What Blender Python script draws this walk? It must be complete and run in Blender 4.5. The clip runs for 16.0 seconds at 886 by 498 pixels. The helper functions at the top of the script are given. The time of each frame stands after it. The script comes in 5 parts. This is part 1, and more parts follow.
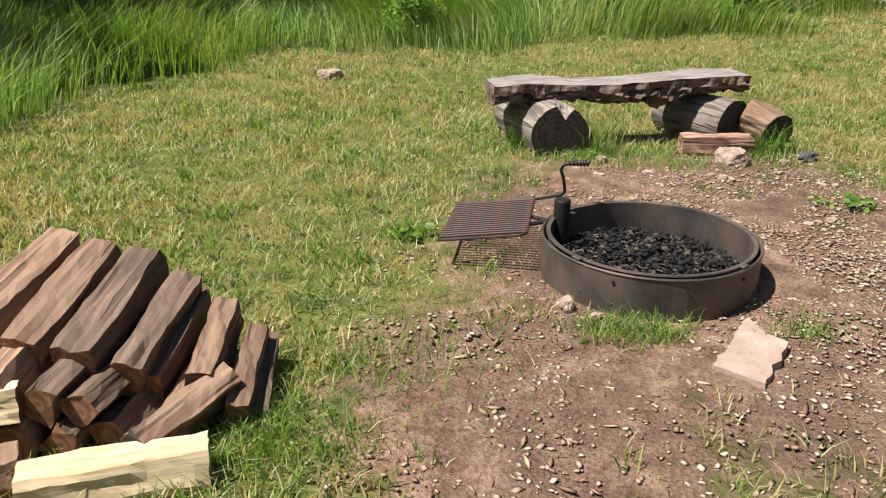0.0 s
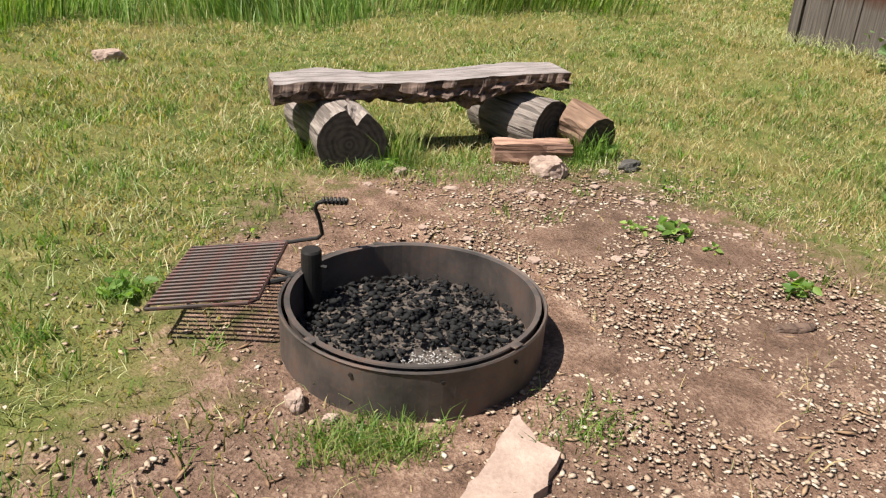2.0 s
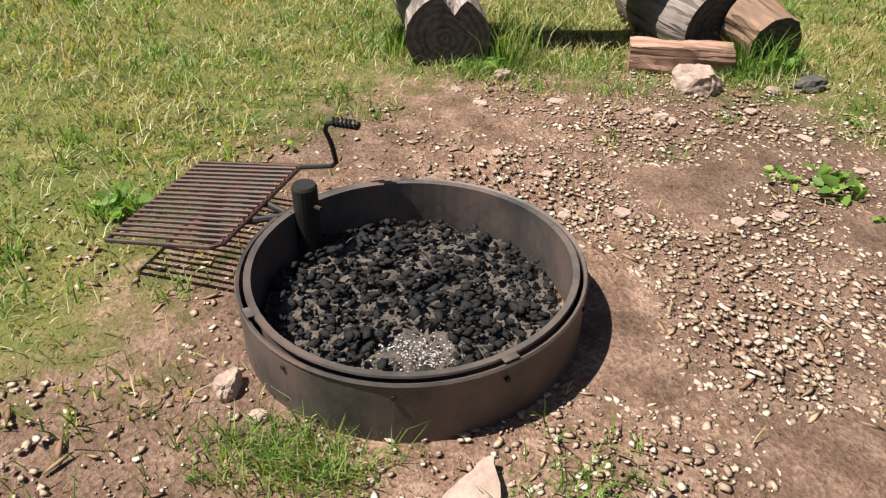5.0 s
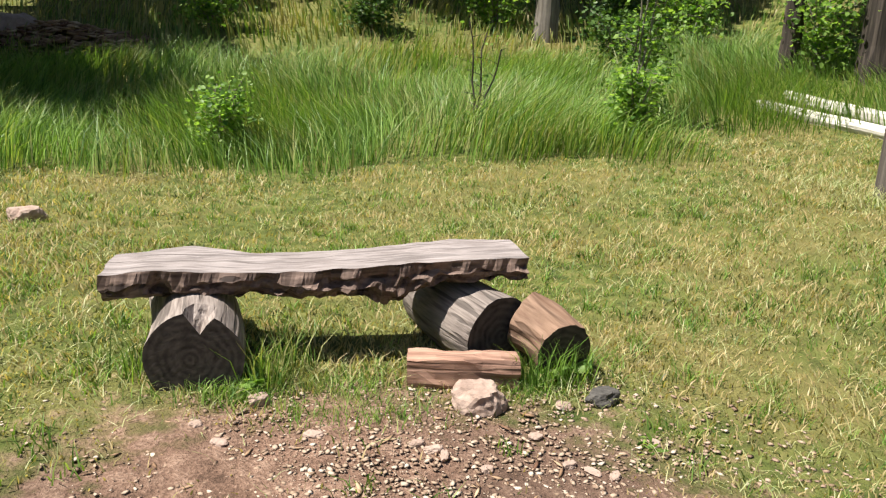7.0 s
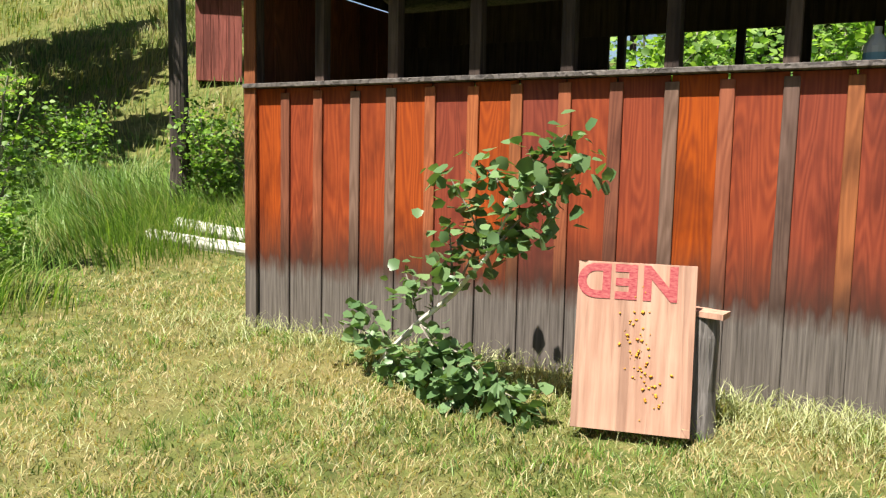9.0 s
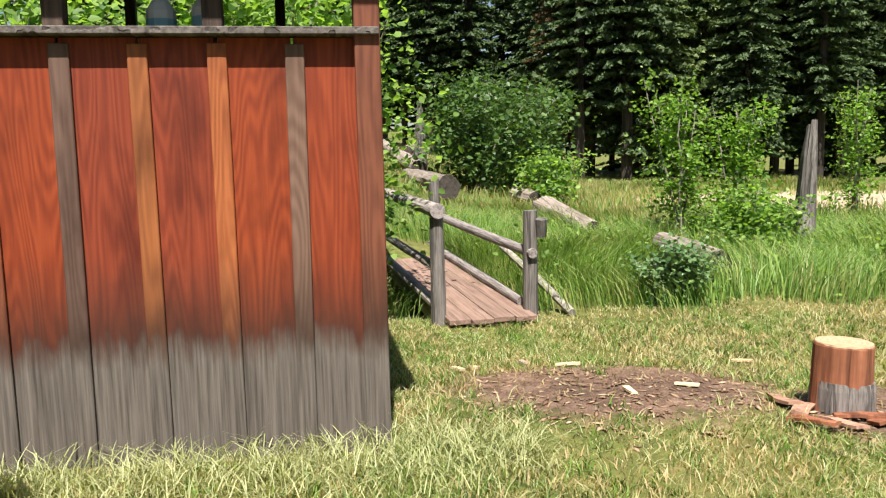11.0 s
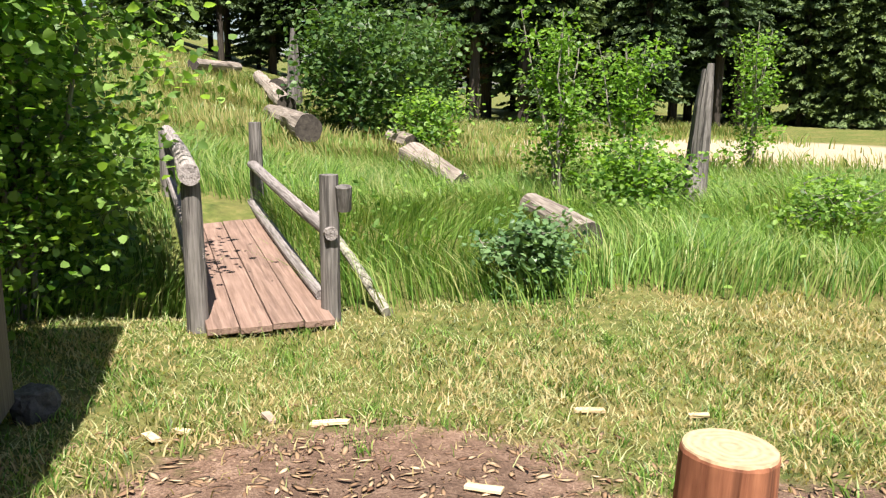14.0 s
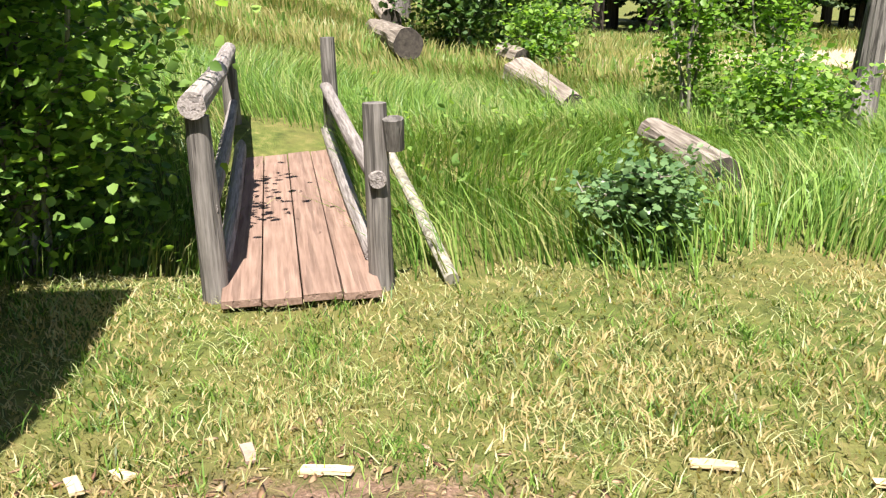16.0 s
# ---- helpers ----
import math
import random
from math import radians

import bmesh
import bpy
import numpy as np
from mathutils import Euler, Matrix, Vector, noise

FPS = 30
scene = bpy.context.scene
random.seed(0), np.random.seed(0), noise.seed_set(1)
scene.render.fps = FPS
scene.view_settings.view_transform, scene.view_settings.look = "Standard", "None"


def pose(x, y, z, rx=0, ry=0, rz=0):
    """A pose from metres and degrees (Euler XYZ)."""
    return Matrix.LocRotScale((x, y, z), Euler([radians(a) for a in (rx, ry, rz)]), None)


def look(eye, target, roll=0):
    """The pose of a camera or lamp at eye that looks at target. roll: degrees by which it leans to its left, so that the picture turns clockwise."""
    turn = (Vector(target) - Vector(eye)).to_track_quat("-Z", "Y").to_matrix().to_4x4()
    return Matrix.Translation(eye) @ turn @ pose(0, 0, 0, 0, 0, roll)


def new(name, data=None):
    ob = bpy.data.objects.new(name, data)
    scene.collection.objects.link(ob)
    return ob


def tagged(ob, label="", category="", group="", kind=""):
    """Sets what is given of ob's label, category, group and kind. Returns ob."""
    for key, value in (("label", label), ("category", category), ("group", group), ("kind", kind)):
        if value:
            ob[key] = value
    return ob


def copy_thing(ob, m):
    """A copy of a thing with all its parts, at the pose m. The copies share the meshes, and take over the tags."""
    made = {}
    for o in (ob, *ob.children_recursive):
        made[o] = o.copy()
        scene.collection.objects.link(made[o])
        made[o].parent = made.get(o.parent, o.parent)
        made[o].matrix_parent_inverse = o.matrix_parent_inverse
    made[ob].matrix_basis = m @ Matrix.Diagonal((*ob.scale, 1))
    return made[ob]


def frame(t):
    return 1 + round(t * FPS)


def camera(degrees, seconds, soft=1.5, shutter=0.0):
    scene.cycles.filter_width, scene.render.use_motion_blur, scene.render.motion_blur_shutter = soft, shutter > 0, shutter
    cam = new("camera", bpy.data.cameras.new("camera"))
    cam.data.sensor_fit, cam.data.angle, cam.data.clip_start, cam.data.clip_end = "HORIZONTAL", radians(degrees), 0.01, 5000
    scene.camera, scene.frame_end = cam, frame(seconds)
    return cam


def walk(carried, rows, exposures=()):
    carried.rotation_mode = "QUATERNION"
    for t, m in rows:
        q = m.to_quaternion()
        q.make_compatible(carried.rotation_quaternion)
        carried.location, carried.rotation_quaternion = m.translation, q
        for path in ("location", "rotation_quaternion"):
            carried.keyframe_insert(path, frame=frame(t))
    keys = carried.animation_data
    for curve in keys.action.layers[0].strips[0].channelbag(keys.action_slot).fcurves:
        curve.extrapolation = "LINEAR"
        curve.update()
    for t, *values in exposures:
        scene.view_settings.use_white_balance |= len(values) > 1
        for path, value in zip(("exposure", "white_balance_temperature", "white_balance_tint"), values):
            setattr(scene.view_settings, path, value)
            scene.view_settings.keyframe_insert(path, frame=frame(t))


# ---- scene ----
cam = camera(58.3, 16.0, 1.25)
PATH = [
    (0, (-0.157, 0.1, 1.561), (0.162, 1.924, 0.806), 0.5),
    (0.5, (0.112, 0.222, 1.606), (0.603, 2.022, 0.886), 2.6),
    (1, (0.322, 0.395, 1.634), (0.87, 2.162, 0.872), 2.6),
    (1.5, (0.486, 0.686, 1.65), (1.099, 2.418, 0.859), 3.2),
    (2, (0.636, 0.852, 1.65), (1.238, 2.565, 0.813), 3.2),
    (2.5, (0.873, 1.006, 1.659), (1.393, 2.718, 0.766), 3.9),
    (3, (1.014, 1.172, 1.655), (1.44, 2.881, 0.709), 3.0),
    (3.2, (1.056, 1.269, 1.651), (1.445, 2.97, 0.674), 2.6),
    (5.3, (1.525, 1.57, 1.545), (1.573, 3.223, 0.419), 0.3),
    (5.5, (1.558, 1.627, 1.561), (1.618, 3.322, 0.502), 0.2),
    (5.6, (1.567, 1.654, 1.578), (1.646, 3.373, 0.559), 0.5),
    (6, (1.64, 1.831, 1.597), (1.784, 3.637, 0.749), 0.6),
    (6.5, (1.764, 1.99, 1.604), (2.057, 3.843, 0.91), 1.7),
    (7, (2.076, 2.109, 1.633), (2.438, 3.996, 1.078), 1.9),
    (7.5, (2.357, 2.306, 1.683), (2.911, 4.166, 1.2), 0.3),
    (8, (2.552, 2.488, 1.726), (3.501, 4.204, 1.332), -0.6),
    (8.5, (2.843, 2.537, 1.674), (4.135, 4.031, 1.364), 1.0),
    (9, (3.235, 2.57, 1.671), (4.727, 3.884, 1.451), 1.2),
    (9.5, (3.491, 2.612, 1.679), (5.132, 3.74, 1.496), -0.5),
    (9.8, (3.67, 2.612, 1.687), (5.426, 3.556, 1.525), -1.3),
    (10, (3.81, 2.607, 1.691), (5.646, 3.385, 1.53), -1.5),
    (10.2, (3.949, 2.557, 1.681), (5.845, 3.169, 1.51), -1.5),
    (12.3, (5.545, 1.828, 1.709), (7.496, 1.619, 1.32), -0.2),
    (12.5, (5.678, 1.786, 1.705), (7.623, 1.569, 1.293), -0.3),
    (13, (6.028, 1.703, 1.73), (7.967, 1.464, 1.301), -1.4),
    (13.5, (6.368, 1.522, 1.726), (8.312, 1.29, 1.32), -0.8),
    (14, (6.734, 1.338, 1.724), (8.69, 1.225, 1.323), 0.6),
    (14.5, (7.159, 1.227, 1.73), (9.11, 1.234, 1.294), 1.0),
    (15, (7.465, 1.094, 1.718), (9.406, 1.331, 1.295), 0.8),
    (15.5, (7.822, 1.015, 1.69), (9.733, 1.396, 1.241), 0.3),
    (16, (8.12, 1.014, 1.631), (10.018, 1.208, 1.032), -1.0),
]
walk(cam, [(t, look(eye, target, roll)) for t, eye, target, roll in PATH], [(0, 1.0), (1, 1.02), (5.5, 1.12), (7, 1.18), (8, 1.25), (9, 1.45), (10.2, 1.4), (12.5, 1.25), (14, 1.5), (16, 1.63)])

# ---- world, sun, exposure ----
world = bpy.data.worlds.new("sky")
scene.world = world
world.use_nodes = True
SUN_EL, SUN_AZ = radians(62), Vector((-0.99, -0.10))
wn = world.node_tree
sky = wn.nodes.new("ShaderNodeTexSky")
sky.sky_type, sky.sun_disc, sky.sun_elevation = "NISHITA", False, SUN_EL
sky.sun_rotation = math.atan2(SUN_AZ.x, SUN_AZ.y)
wn.links.new(sky.outputs[0], wn.nodes["Background"].inputs[0])
wn.nodes["Background"].inputs[1].default_value = 0.046
sun_data = bpy.data.lights.new("sun", "SUN")
sun_data.energy, sun_data.angle, sun_data.color = 4.6, radians(0.5), (1.0, 0.95, 0.86)
sun = new("sun", sun_data)
toward = Vector((SUN_AZ.x * math.cos(SUN_EL), SUN_AZ.y * math.cos(SUN_EL), math.sin(SUN_EL)))
sun.matrix_world = look(toward * 60, (0, 0, 0))

# ---- materials ----


class Nodes:
    def __init__(self, name):
        self.m = bpy.data.materials.new(name)
        self.m.use_nodes = True
        self.t = self.m.node_tree
        self.b = self.t.nodes["Principled BSDF"]

    def n(self, kind, **inputs):
        node = self.t.nodes.new("ShaderNode" + kind)
        for k, v in inputs.items():
            self.put(node, k.replace("_", " "), v)
        return node

    def put(self, node, key, v):
        sock = node.inputs[int(key)] if key.isdigit() else node.inputs[key]
        if hasattr(v, "is_output"):
            self.t.links.new(v, sock)
        else:
            sock.default_value = v

    def ramp(self, fac, stops):
        r = self.t.nodes.new("ShaderNodeValToRGB")
        e = r.color_ramp.elements
        while len(e) < len(stops):
            e.new(0.5)
        for k, (p, c) in enumerate(stops):
            e[k].position, e[k].color = p, (*c, 1) if len(c) == 3 else c
        self.t.links.new(fac, r.inputs[0])
        return r.outputs[0]

    def mix(self, fac, a, b, how="MIX"):
        m = self.t.nodes.new("ShaderNodeMix")
        m.data_type, m.blend_type = "RGBA", how
        for k, v in ((0, fac), (6, a), (7, b)):
            if hasattr(v, "is_output"):
                self.t.links.new(v, m.inputs[k])
            else:
                m.inputs[k].default_value = v if k == 0 or len(v) == 4 else (*v, 1)
        return m.outputs[2]

    def math(self, op, a, b=0.0):
        m = self.t.nodes.new("ShaderNodeMath")
        m.operation = op
        for k, v in ((0, a), (1, b)):
            if hasattr(v, "is_output"):
                self.t.links.new(v, m.inputs[k])
            else:
                m.inputs[k].default_value = v
        return m.outputs[0]

    def noise(self, vec, scale, detail=4.0, rough=0.6):
        x = self.n("TexNoise", Scale=scale, Detail=detail, Roughness=rough)
        if vec is not None:
            self.t.links.new(vec, x.inputs["Vector"])
        return x.outputs[0]

    def coords(self, stretch=(1, 1, 1), world_space=False, rnd=True):
        """Object coordinates, stretched, and shifted by the object's own random number."""
        c = self.n("TexCoord").outputs["Object"] if not world_space else self.n("NewGeometry").outputs["Position"]
        mp = self.n("Mapping", Scale=stretch)
        self.t.links.new(c, mp.inputs["Vector"])
        if rnd:
            r = self.n("ObjectInfo").outputs["Random"]
            x = self.n("CombineXYZ", X=self.math("MULTIPLY", r, 37.0), Y=self.math("MULTIPLY", r, 91.0), Z=self.math("MULTIPLY", r, 53.0))
            self.t.links.new(x.outputs[0], mp.inputs["Location"])
        return mp.outputs[0]

    def done(self, color, rough=0.8, bump=None, strength=0.4, dist=0.01, metal=0.0, spec=0.3):
        self.put(self.b, "Base Color", color if hasattr(color, "is_output") else (*color, 1))
        self.put(self.b, "Roughness", rough)
        self.put(self.b, "Metallic", metal)
        self.put(self.b, "Specular IOR Level", spec)
        if bump is not None:
            bn = self.n("Bump", Strength=strength, Distance=dist, Height=bump)
            self.t.links.new(bn.outputs[0], self.b.inputs["Normal"])
        return self.m


def wood(name, dark, light, axis=2, scale=9.0, tint=0.35, crack=0.5, rough=0.8):
    """Long-grained wood along one local axis, with cracks and blotches."""
    s = Nodes(name)
    st = [1.0, 1.0, 1.0]
    st[axis] = 0.06
    v = s.coords(tuple(st))
    fine = s.noise(v, scale * 6, 5)
    broad = s.noise(s.coords((1, 1, 1)), 3.0, 3)
    col = s.ramp(fine, [(0.3, dark), (0.5, tuple((a + b) / 2 for a, b in zip(dark, light))), (0.7, light)])
    col = s.mix(s.ramp(broad, [(0.35, (0, 0, 0)), (0.7, (tint, tint, tint))]), col, tuple(c * 0.55 for c in dark))
    cracks = s.ramp(s.noise(v, scale * 2.5, 2), [(0.40, (0, 0, 0)), (0.46, (1, 1, 1))])
    col = s.mix(s.math("MULTIPLY", s.math("SUBTRACT", 1.0, cracks), crack), col, tuple(c * 0.3 for c in dark))
    r = s.n("ObjectInfo").outputs["Random"]
    hs = s.n("HueSaturation", Hue=0.5, Saturation=1.0, Value=s.math("ADD", s.math("MULTIPLY", r, 0.35), 0.82), Fac=1.0, Color=col)
    return s.done(hs.outputs[0], rough, s.math("ADD", fine, cracks), 0.7, 0.006)


def endgrain(name, dark, light, axis=1):
    s = Nodes(name)
    c = s.n("TexCoord").outputs["Object"]
    w = s.n("TexWave", Scale=9.0, Distortion=7.0, Detail=4.0)
    w.wave_type = "RINGS"
    w.rings_direction = "XYZ"[axis]
    s.t.links.new(c, w.inputs["Vector"])
    n = s.noise(c, 22.0, 5)
    col = s.ramp(s.math("ADD", s.math("MULTIPLY", w.outputs[1], 0.22), s.math("MULTIPLY", n, 0.78)), [(0.25, dark), (0.75, light)])
    return s.done(col, 0.85, n, 0.5, 0.006)


def foliage(name, dark, light, dry=None, dry_amount=0.15, gloss=0.45, glow=0.35):
    """Thin leaves and blades: colour by island, and light that passes through."""
    s = Nodes(name)
    isl = s.n("NewGeometry").outputs["Random Per Island"]
    col = s.ramp(isl, [(0.0, dark), (1.0, light)])
    if dry:
        p = s.n("NewGeometry").outputs["Position"]
        patch = s.noise(p, 1.3, 5, 0.7)
        k = s.math("ADD", s.math("MULTIPLY", patch, 1.15), s.math("MULTIPLY", isl, 0.32))
        edge = 0.95 - dry_amount
        col = s.mix(s.ramp(k, [(edge - 0.12, (0, 0, 0)), (edge + 0.08, (1, 1, 1))]), col, dry)
    s.put(s.b, "Base Color", col)
    s.put(s.b, "Roughness", gloss)
    s.put(s.b, "Specular IOR Level", 0.3)
    tr = s.n("BsdfTranslucent", Color=s.mix(1.0, col, (1.5, 1.6, 0.6, 1), "MULTIPLY"))
    mx = s.n("MixShader", Fac=glow)
    s.t.links.new(s.b.outputs[0], mx.inputs[1])
    s.t.links.new(tr.outputs[0], mx.inputs[2])
    s.t.links.new(mx.outputs[0], s.t.nodes["Material Output"].inputs["Surface"])
    return s.m


def rocky(name, dark, light, scale=9.0, rough=0.9, dist=0.02):
    s = Nodes(name)
    v = s.coords()
    a, b = s.noise(v, scale, 6), s.noise(v, scale * 7, 4)
    col = s.ramp(s.math("ADD", s.math("MULTIPLY", a, 0.65), s.math("MULTIPLY", b, 0.35)), [(0.3, dark), (0.65, light)])
    return s.done(col, rough, s.math("ADD", a, s.math("MULTIPLY", b, 0.4)), 0.5, dist)


def steel(name, dark, light, rust, amount=0.5):
    s = Nodes(name)
    v = s.coords(rnd=False)
    a, b = s.noise(v, 4.0, 5), s.noise(v, 45.0, 5)
    col = s.ramp(a, [(0.3, dark), (0.7, light)])
    col = s.mix(s.ramp(s.math("ADD", s.math("MULTIPLY", a, 0.5), s.math("MULTIPLY", b, 0.5)), [(0.62 - amount * 0.25, (0, 0, 0)), (0.68, (1, 1, 1))]), col, rust)
    return s.done(col, s.math("ADD", s.math("MULTIPLY", b, 0.3), 0.42), b, 0.35, 0.003, 0.35, 0.5)


def ground_material():
    s = Nodes("ground")
    p = s.n("NewGeometry").outputs["Position"]
    at = s.t.nodes.new("ShaderNodeAttribute")
    at.attribute_name = "bare"
    sand = s.t.nodes.new("ShaderNodeAttribute")
    sand.attribute_name = "sand"
    big, mid, fine = s.noise(p, 0.8, 4), s.noise(p, 7.0, 5), s.noise(p, 60.0, 5)
    turf = s.ramp(mid, [(0.3, (0.05, 0.07, 0.018)), (0.55, (0.12, 0.14, 0.036)), (0.75, (0.25, 0.21, 0.085))])
    turf = s.mix(s.ramp(big, [(0.45, (0, 0, 0)), (0.68, (0.8, 0.8, 0.8))]), turf, (0.19, 0.16, 0.06))
    soil = s.ramp(s.math("ADD", s.math("MULTIPLY", mid, 0.5), s.math("MULTIPLY", fine, 0.5)), [(0.32, (0.06, 0.036, 0.024)), (0.5, (0.215, 0.130, 0.092)), (0.66, (0.42, 0.285, 0.21))])
    soil = s.mix(s.ramp(big, [(0.35, (0.55, 0.55, 0.55)), (0.6, (0, 0, 0))]), soil, (0.075, 0.05, 0.038))
    k = s.math("ADD", at.outputs["Fac"], s.math("MULTIPLY", s.math("SUBTRACT", mid, 0.5), 0.9))
    col = s.mix(s.ramp(k, [(0.35, (0, 0, 0)), (0.62, (1, 1, 1))]), turf, soil)
    gravel = s.ramp(fine, [(0.3, (0.33, 0.25, 0.17)), (0.7, (0.52, 0.42, 0.31))])
    col = s.mix(s.ramp(sand.outputs["Fac"], [(0.4, (0, 0, 0)), (0.6, (1, 1, 1))]), col, gravel)
    return s.done(col, 0.95, s.math("ADD", mid, fine), 0.8, 0.03, spec=0.15)


def shed_material(name, dark, light, grey_edge=0.82):
    """Red-stained fir boards with dark grain, weathered to bare grey towards the sill plate."""
    s = Nodes(name)
    contour = s.noise(s.coords((1.0, 1.0, 0.11)), 6.5, 1.0, 0.4)
    rings_ = s.math("SINE", s.math("MULTIPLY", contour, 95.0))
    fine = s.noise(s.coords((1, 1, 0.03)), 70.0, 4)
    grain = s.math("ADD", s.math("ADD", s.math("MULTIPLY", rings_, 0.11), 0.25), s.math("MULTIPLY", fine, 0.5))
    col = s.ramp(grain, [(0.2, dark), (0.5, tuple((a + b) / 2 for a, b in zip(dark, light))), (0.8, light)])
    blot = s.noise(s.coords((1, 1, 0.4)), 3.5, 4)
    col = s.mix(s.ramp(blot, [(0.32, (0.6, 0.6, 0.6)), (0.5, (0, 0, 0))]), col, tuple(c * 0.5 for c in dark))
    r = s.n("ObjectInfo").outputs["Random"]
    hs = s.n("HueSaturation", Hue=s.math("ADD", s.math("MULTIPLY", r, 0.012), 0.489), Saturation=s.math("ADD", s.math("MULTIPLY", r, 0.12), 0.94), Value=s.math("ADD", s.math("MULTIPLY", r, 0.5), 0.62), Fac=1.0, Color=col)
    sep = s.n("SeparateXYZ")
    s.t.links.new(s.n("NewGeometry").outputs["Position"], sep.inputs[0])
    edge = s.math("ADD", sep.outputs[2], s.math("MULTIPLY", s.math("SUBTRACT", s.noise(s.coords((4, 4, 1)), 3.0, 5), 0.5), 0.35))
    grey = s.ramp(fine, [(0.3, (0.06, 0.05, 0.044)), (0.7, (0.17, 0.145, 0.128))])
    m1 = s.ramp(edge, [(grey_edge * 0.3 - 0.035, (1, 1, 1)), (grey_edge * 0.3 + 0.01, (0, 0, 0))])
    stain = s.ramp(edge, [(grey_edge * 0.3, (0.85, 0.85, 0.85)), (grey_edge * 0.3 + 0.13, (0, 0, 0))])
    edge_scaled = s.math("MULTIPLY", edge, 0.3)
    for node in s.t.nodes:
        if node.type == "VALTORGB" and node.inputs[0].is_linked and node.inputs[0].links[0].from_socket == edge:
            s.t.links.new(edge_scaled, node.inputs[0])
    col = s.mix(stain, hs.outputs[0], (0.035, 0.02, 0.015))
    col = s.mix(m1, col, grey)
    return s.done(col, 0.6, fine, 0.3, 0.002, spec=0.25)


M_GROUND = ground_material()
M_GRASS = foliage("mown_grass", (0.045, 0.068, 0.016), (0.27, 0.285, 0.08), (0.47, 0.37, 0.20), 0.28)
M_HAY = foliage("cut_hay", (0.22, 0.25, 0.10), (0.50, 0.50, 0.27), glow=0.25)
M_TALL = foliage("tall_grass", (0.05, 0.12, 0.018), (0.26, 0.40, 0.085), (0.34, 0.33, 0.14), 0.06)
M_HILL = foliage("hill_grass", (0.09, 0.165, 0.03), (0.22, 0.32, 0.07), (0.32, 0.28, 0.12), 0.2)
M_LEAF = foliage("broad_leaves", (0.06, 0.14, 0.028), (0.30, 0.44, 0.11), glow=0.5)
M_LEAF_DARK = foliage("dark_leaves", (0.035, 0.08, 0.022), (0.10, 0.17, 0.045), glow=0.3)
M_LEAF_BLUE = foliage("aspen_leaves", (0.065, 0.13, 0.05), (0.17, 0.26, 0.11), gloss=0.35, glow=0.25)
M_LEAF_LIME = foliage("young_leaves", (0.09, 0.19, 0.025), (0.20, 0.33, 0.05), glow=0.4)
M_NEEDLE = foliage("needles", (0.02, 0.04, 0.016), (0.085, 0.13, 0.045), glow=0.12, gloss=0.6)
M_NEEDLE_L = foliage("light_needles", (0.045, 0.075, 0.025), (0.15, 0.20, 0.065), glow=0.15, gloss=0.6)
M_NEEDLE_RED = foliage("dead_needles", (0.06, 0.035, 0.016), (0.13, 0.075, 0.03), glow=0.1, gloss=0.7)
M_BARK = wood("bark", (0.03, 0.023, 0.018), (0.095, 0.075, 0.062), 2, 4)
M_BARK_PALE = wood("pale_bark", (0.16, 0.14, 0.11), (0.40, 0.37, 0.31), 2, 5)
M_SILVER = wood("silver_wood_x", (0.17, 0.14, 0.13), (0.40, 0.355, 0.345), 0, 13, 0.25, 0.4)
M_SILVER_Z = wood("silver_wood_z", (0.085, 0.074, 0.068), (0.25, 0.225, 0.21), 2, 9, 0.3, 0.6)
M_SILVER_Y = wood("silver_wood_y", (0.12, 0.095, 0.083), (0.33, 0.28, 0.25), 1, 10, 0.3, 0.6)
M_EDGE = wood("rotten_edge", (0.05, 0.03, 0.024), (0.30, 0.21, 0.17), 0, 6, 0.5, 0.8)
M_LOG_END = endgrain("dark_log_end", (0.025, 0.02, 0.018), (0.085, 0.07, 0.06))
M_SPLIT = wood("split_firewood", (0.17, 0.095, 0.06), (0.40, 0.26, 0.18), 1, 6, 0.4, 0.5)
M_SPLIT_DARK = wood("dark_firewood", (0.07, 0.045, 0.035), (0.22, 0.145, 0.105), 1, 6, 0.4, 0.5)
M_SPLIT_END = endgrain("firewood_end", (0.12, 0.05, 0.025), (0.34, 0.17, 0.09))
M_FRESH = wood("fresh_firewood", (0.58, 0.40, 0.22), (0.80, 0.66, 0.44), 0, 5, 0.2, 0.15)
M_WEDGE = wood("reddish_firewood", (0.16, 0.08, 0.055), (0.42, 0.26, 0.19), 0, 6, 0.3, 0.7)
M_RED = shed_material("red_stained_board", (0.15, 0.026, 0.009), (0.37, 0.082, 0.021))
M_BATTEN = shed_material("brown_stained_batten", (0.12, 0.04, 0.019), (0.31, 0.115, 0.052))
M_BATTEN_GREY = shed_material("grey_brown_batten", (0.10, 0.055, 0.036), (0.24, 0.15, 0.11))
M_BATTEN_ORANGE = shed_material("orange_batten", (0.20, 0.055, 0.02), (0.46, 0.16, 0.06))
M_SHED_DARK = wood("dark_shed_timber", (0.035, 0.022, 0.018), (0.10, 0.068, 0.052), 2, 6)
M_TRIM = wood("grey_sill_timber", (0.06, 0.05, 0.046), (0.19, 0.165, 0.15), 1, 6)
M_DECK = wood("bridge_plank", (0.15, 0.092, 0.07), (0.28, 0.185, 0.148), 0, 6, 0.25, 0.3)
M_PLY = wood("plywood", (0.29, 0.155, 0.105), (0.47, 0.285, 0.205), 2, 4, 0.2, 0.3)
M_STEEL = steel("fire_ring_steel", (0.045, 0.038, 0.035), (0.14, 0.118, 0.108), (0.16, 0.095, 0.07))
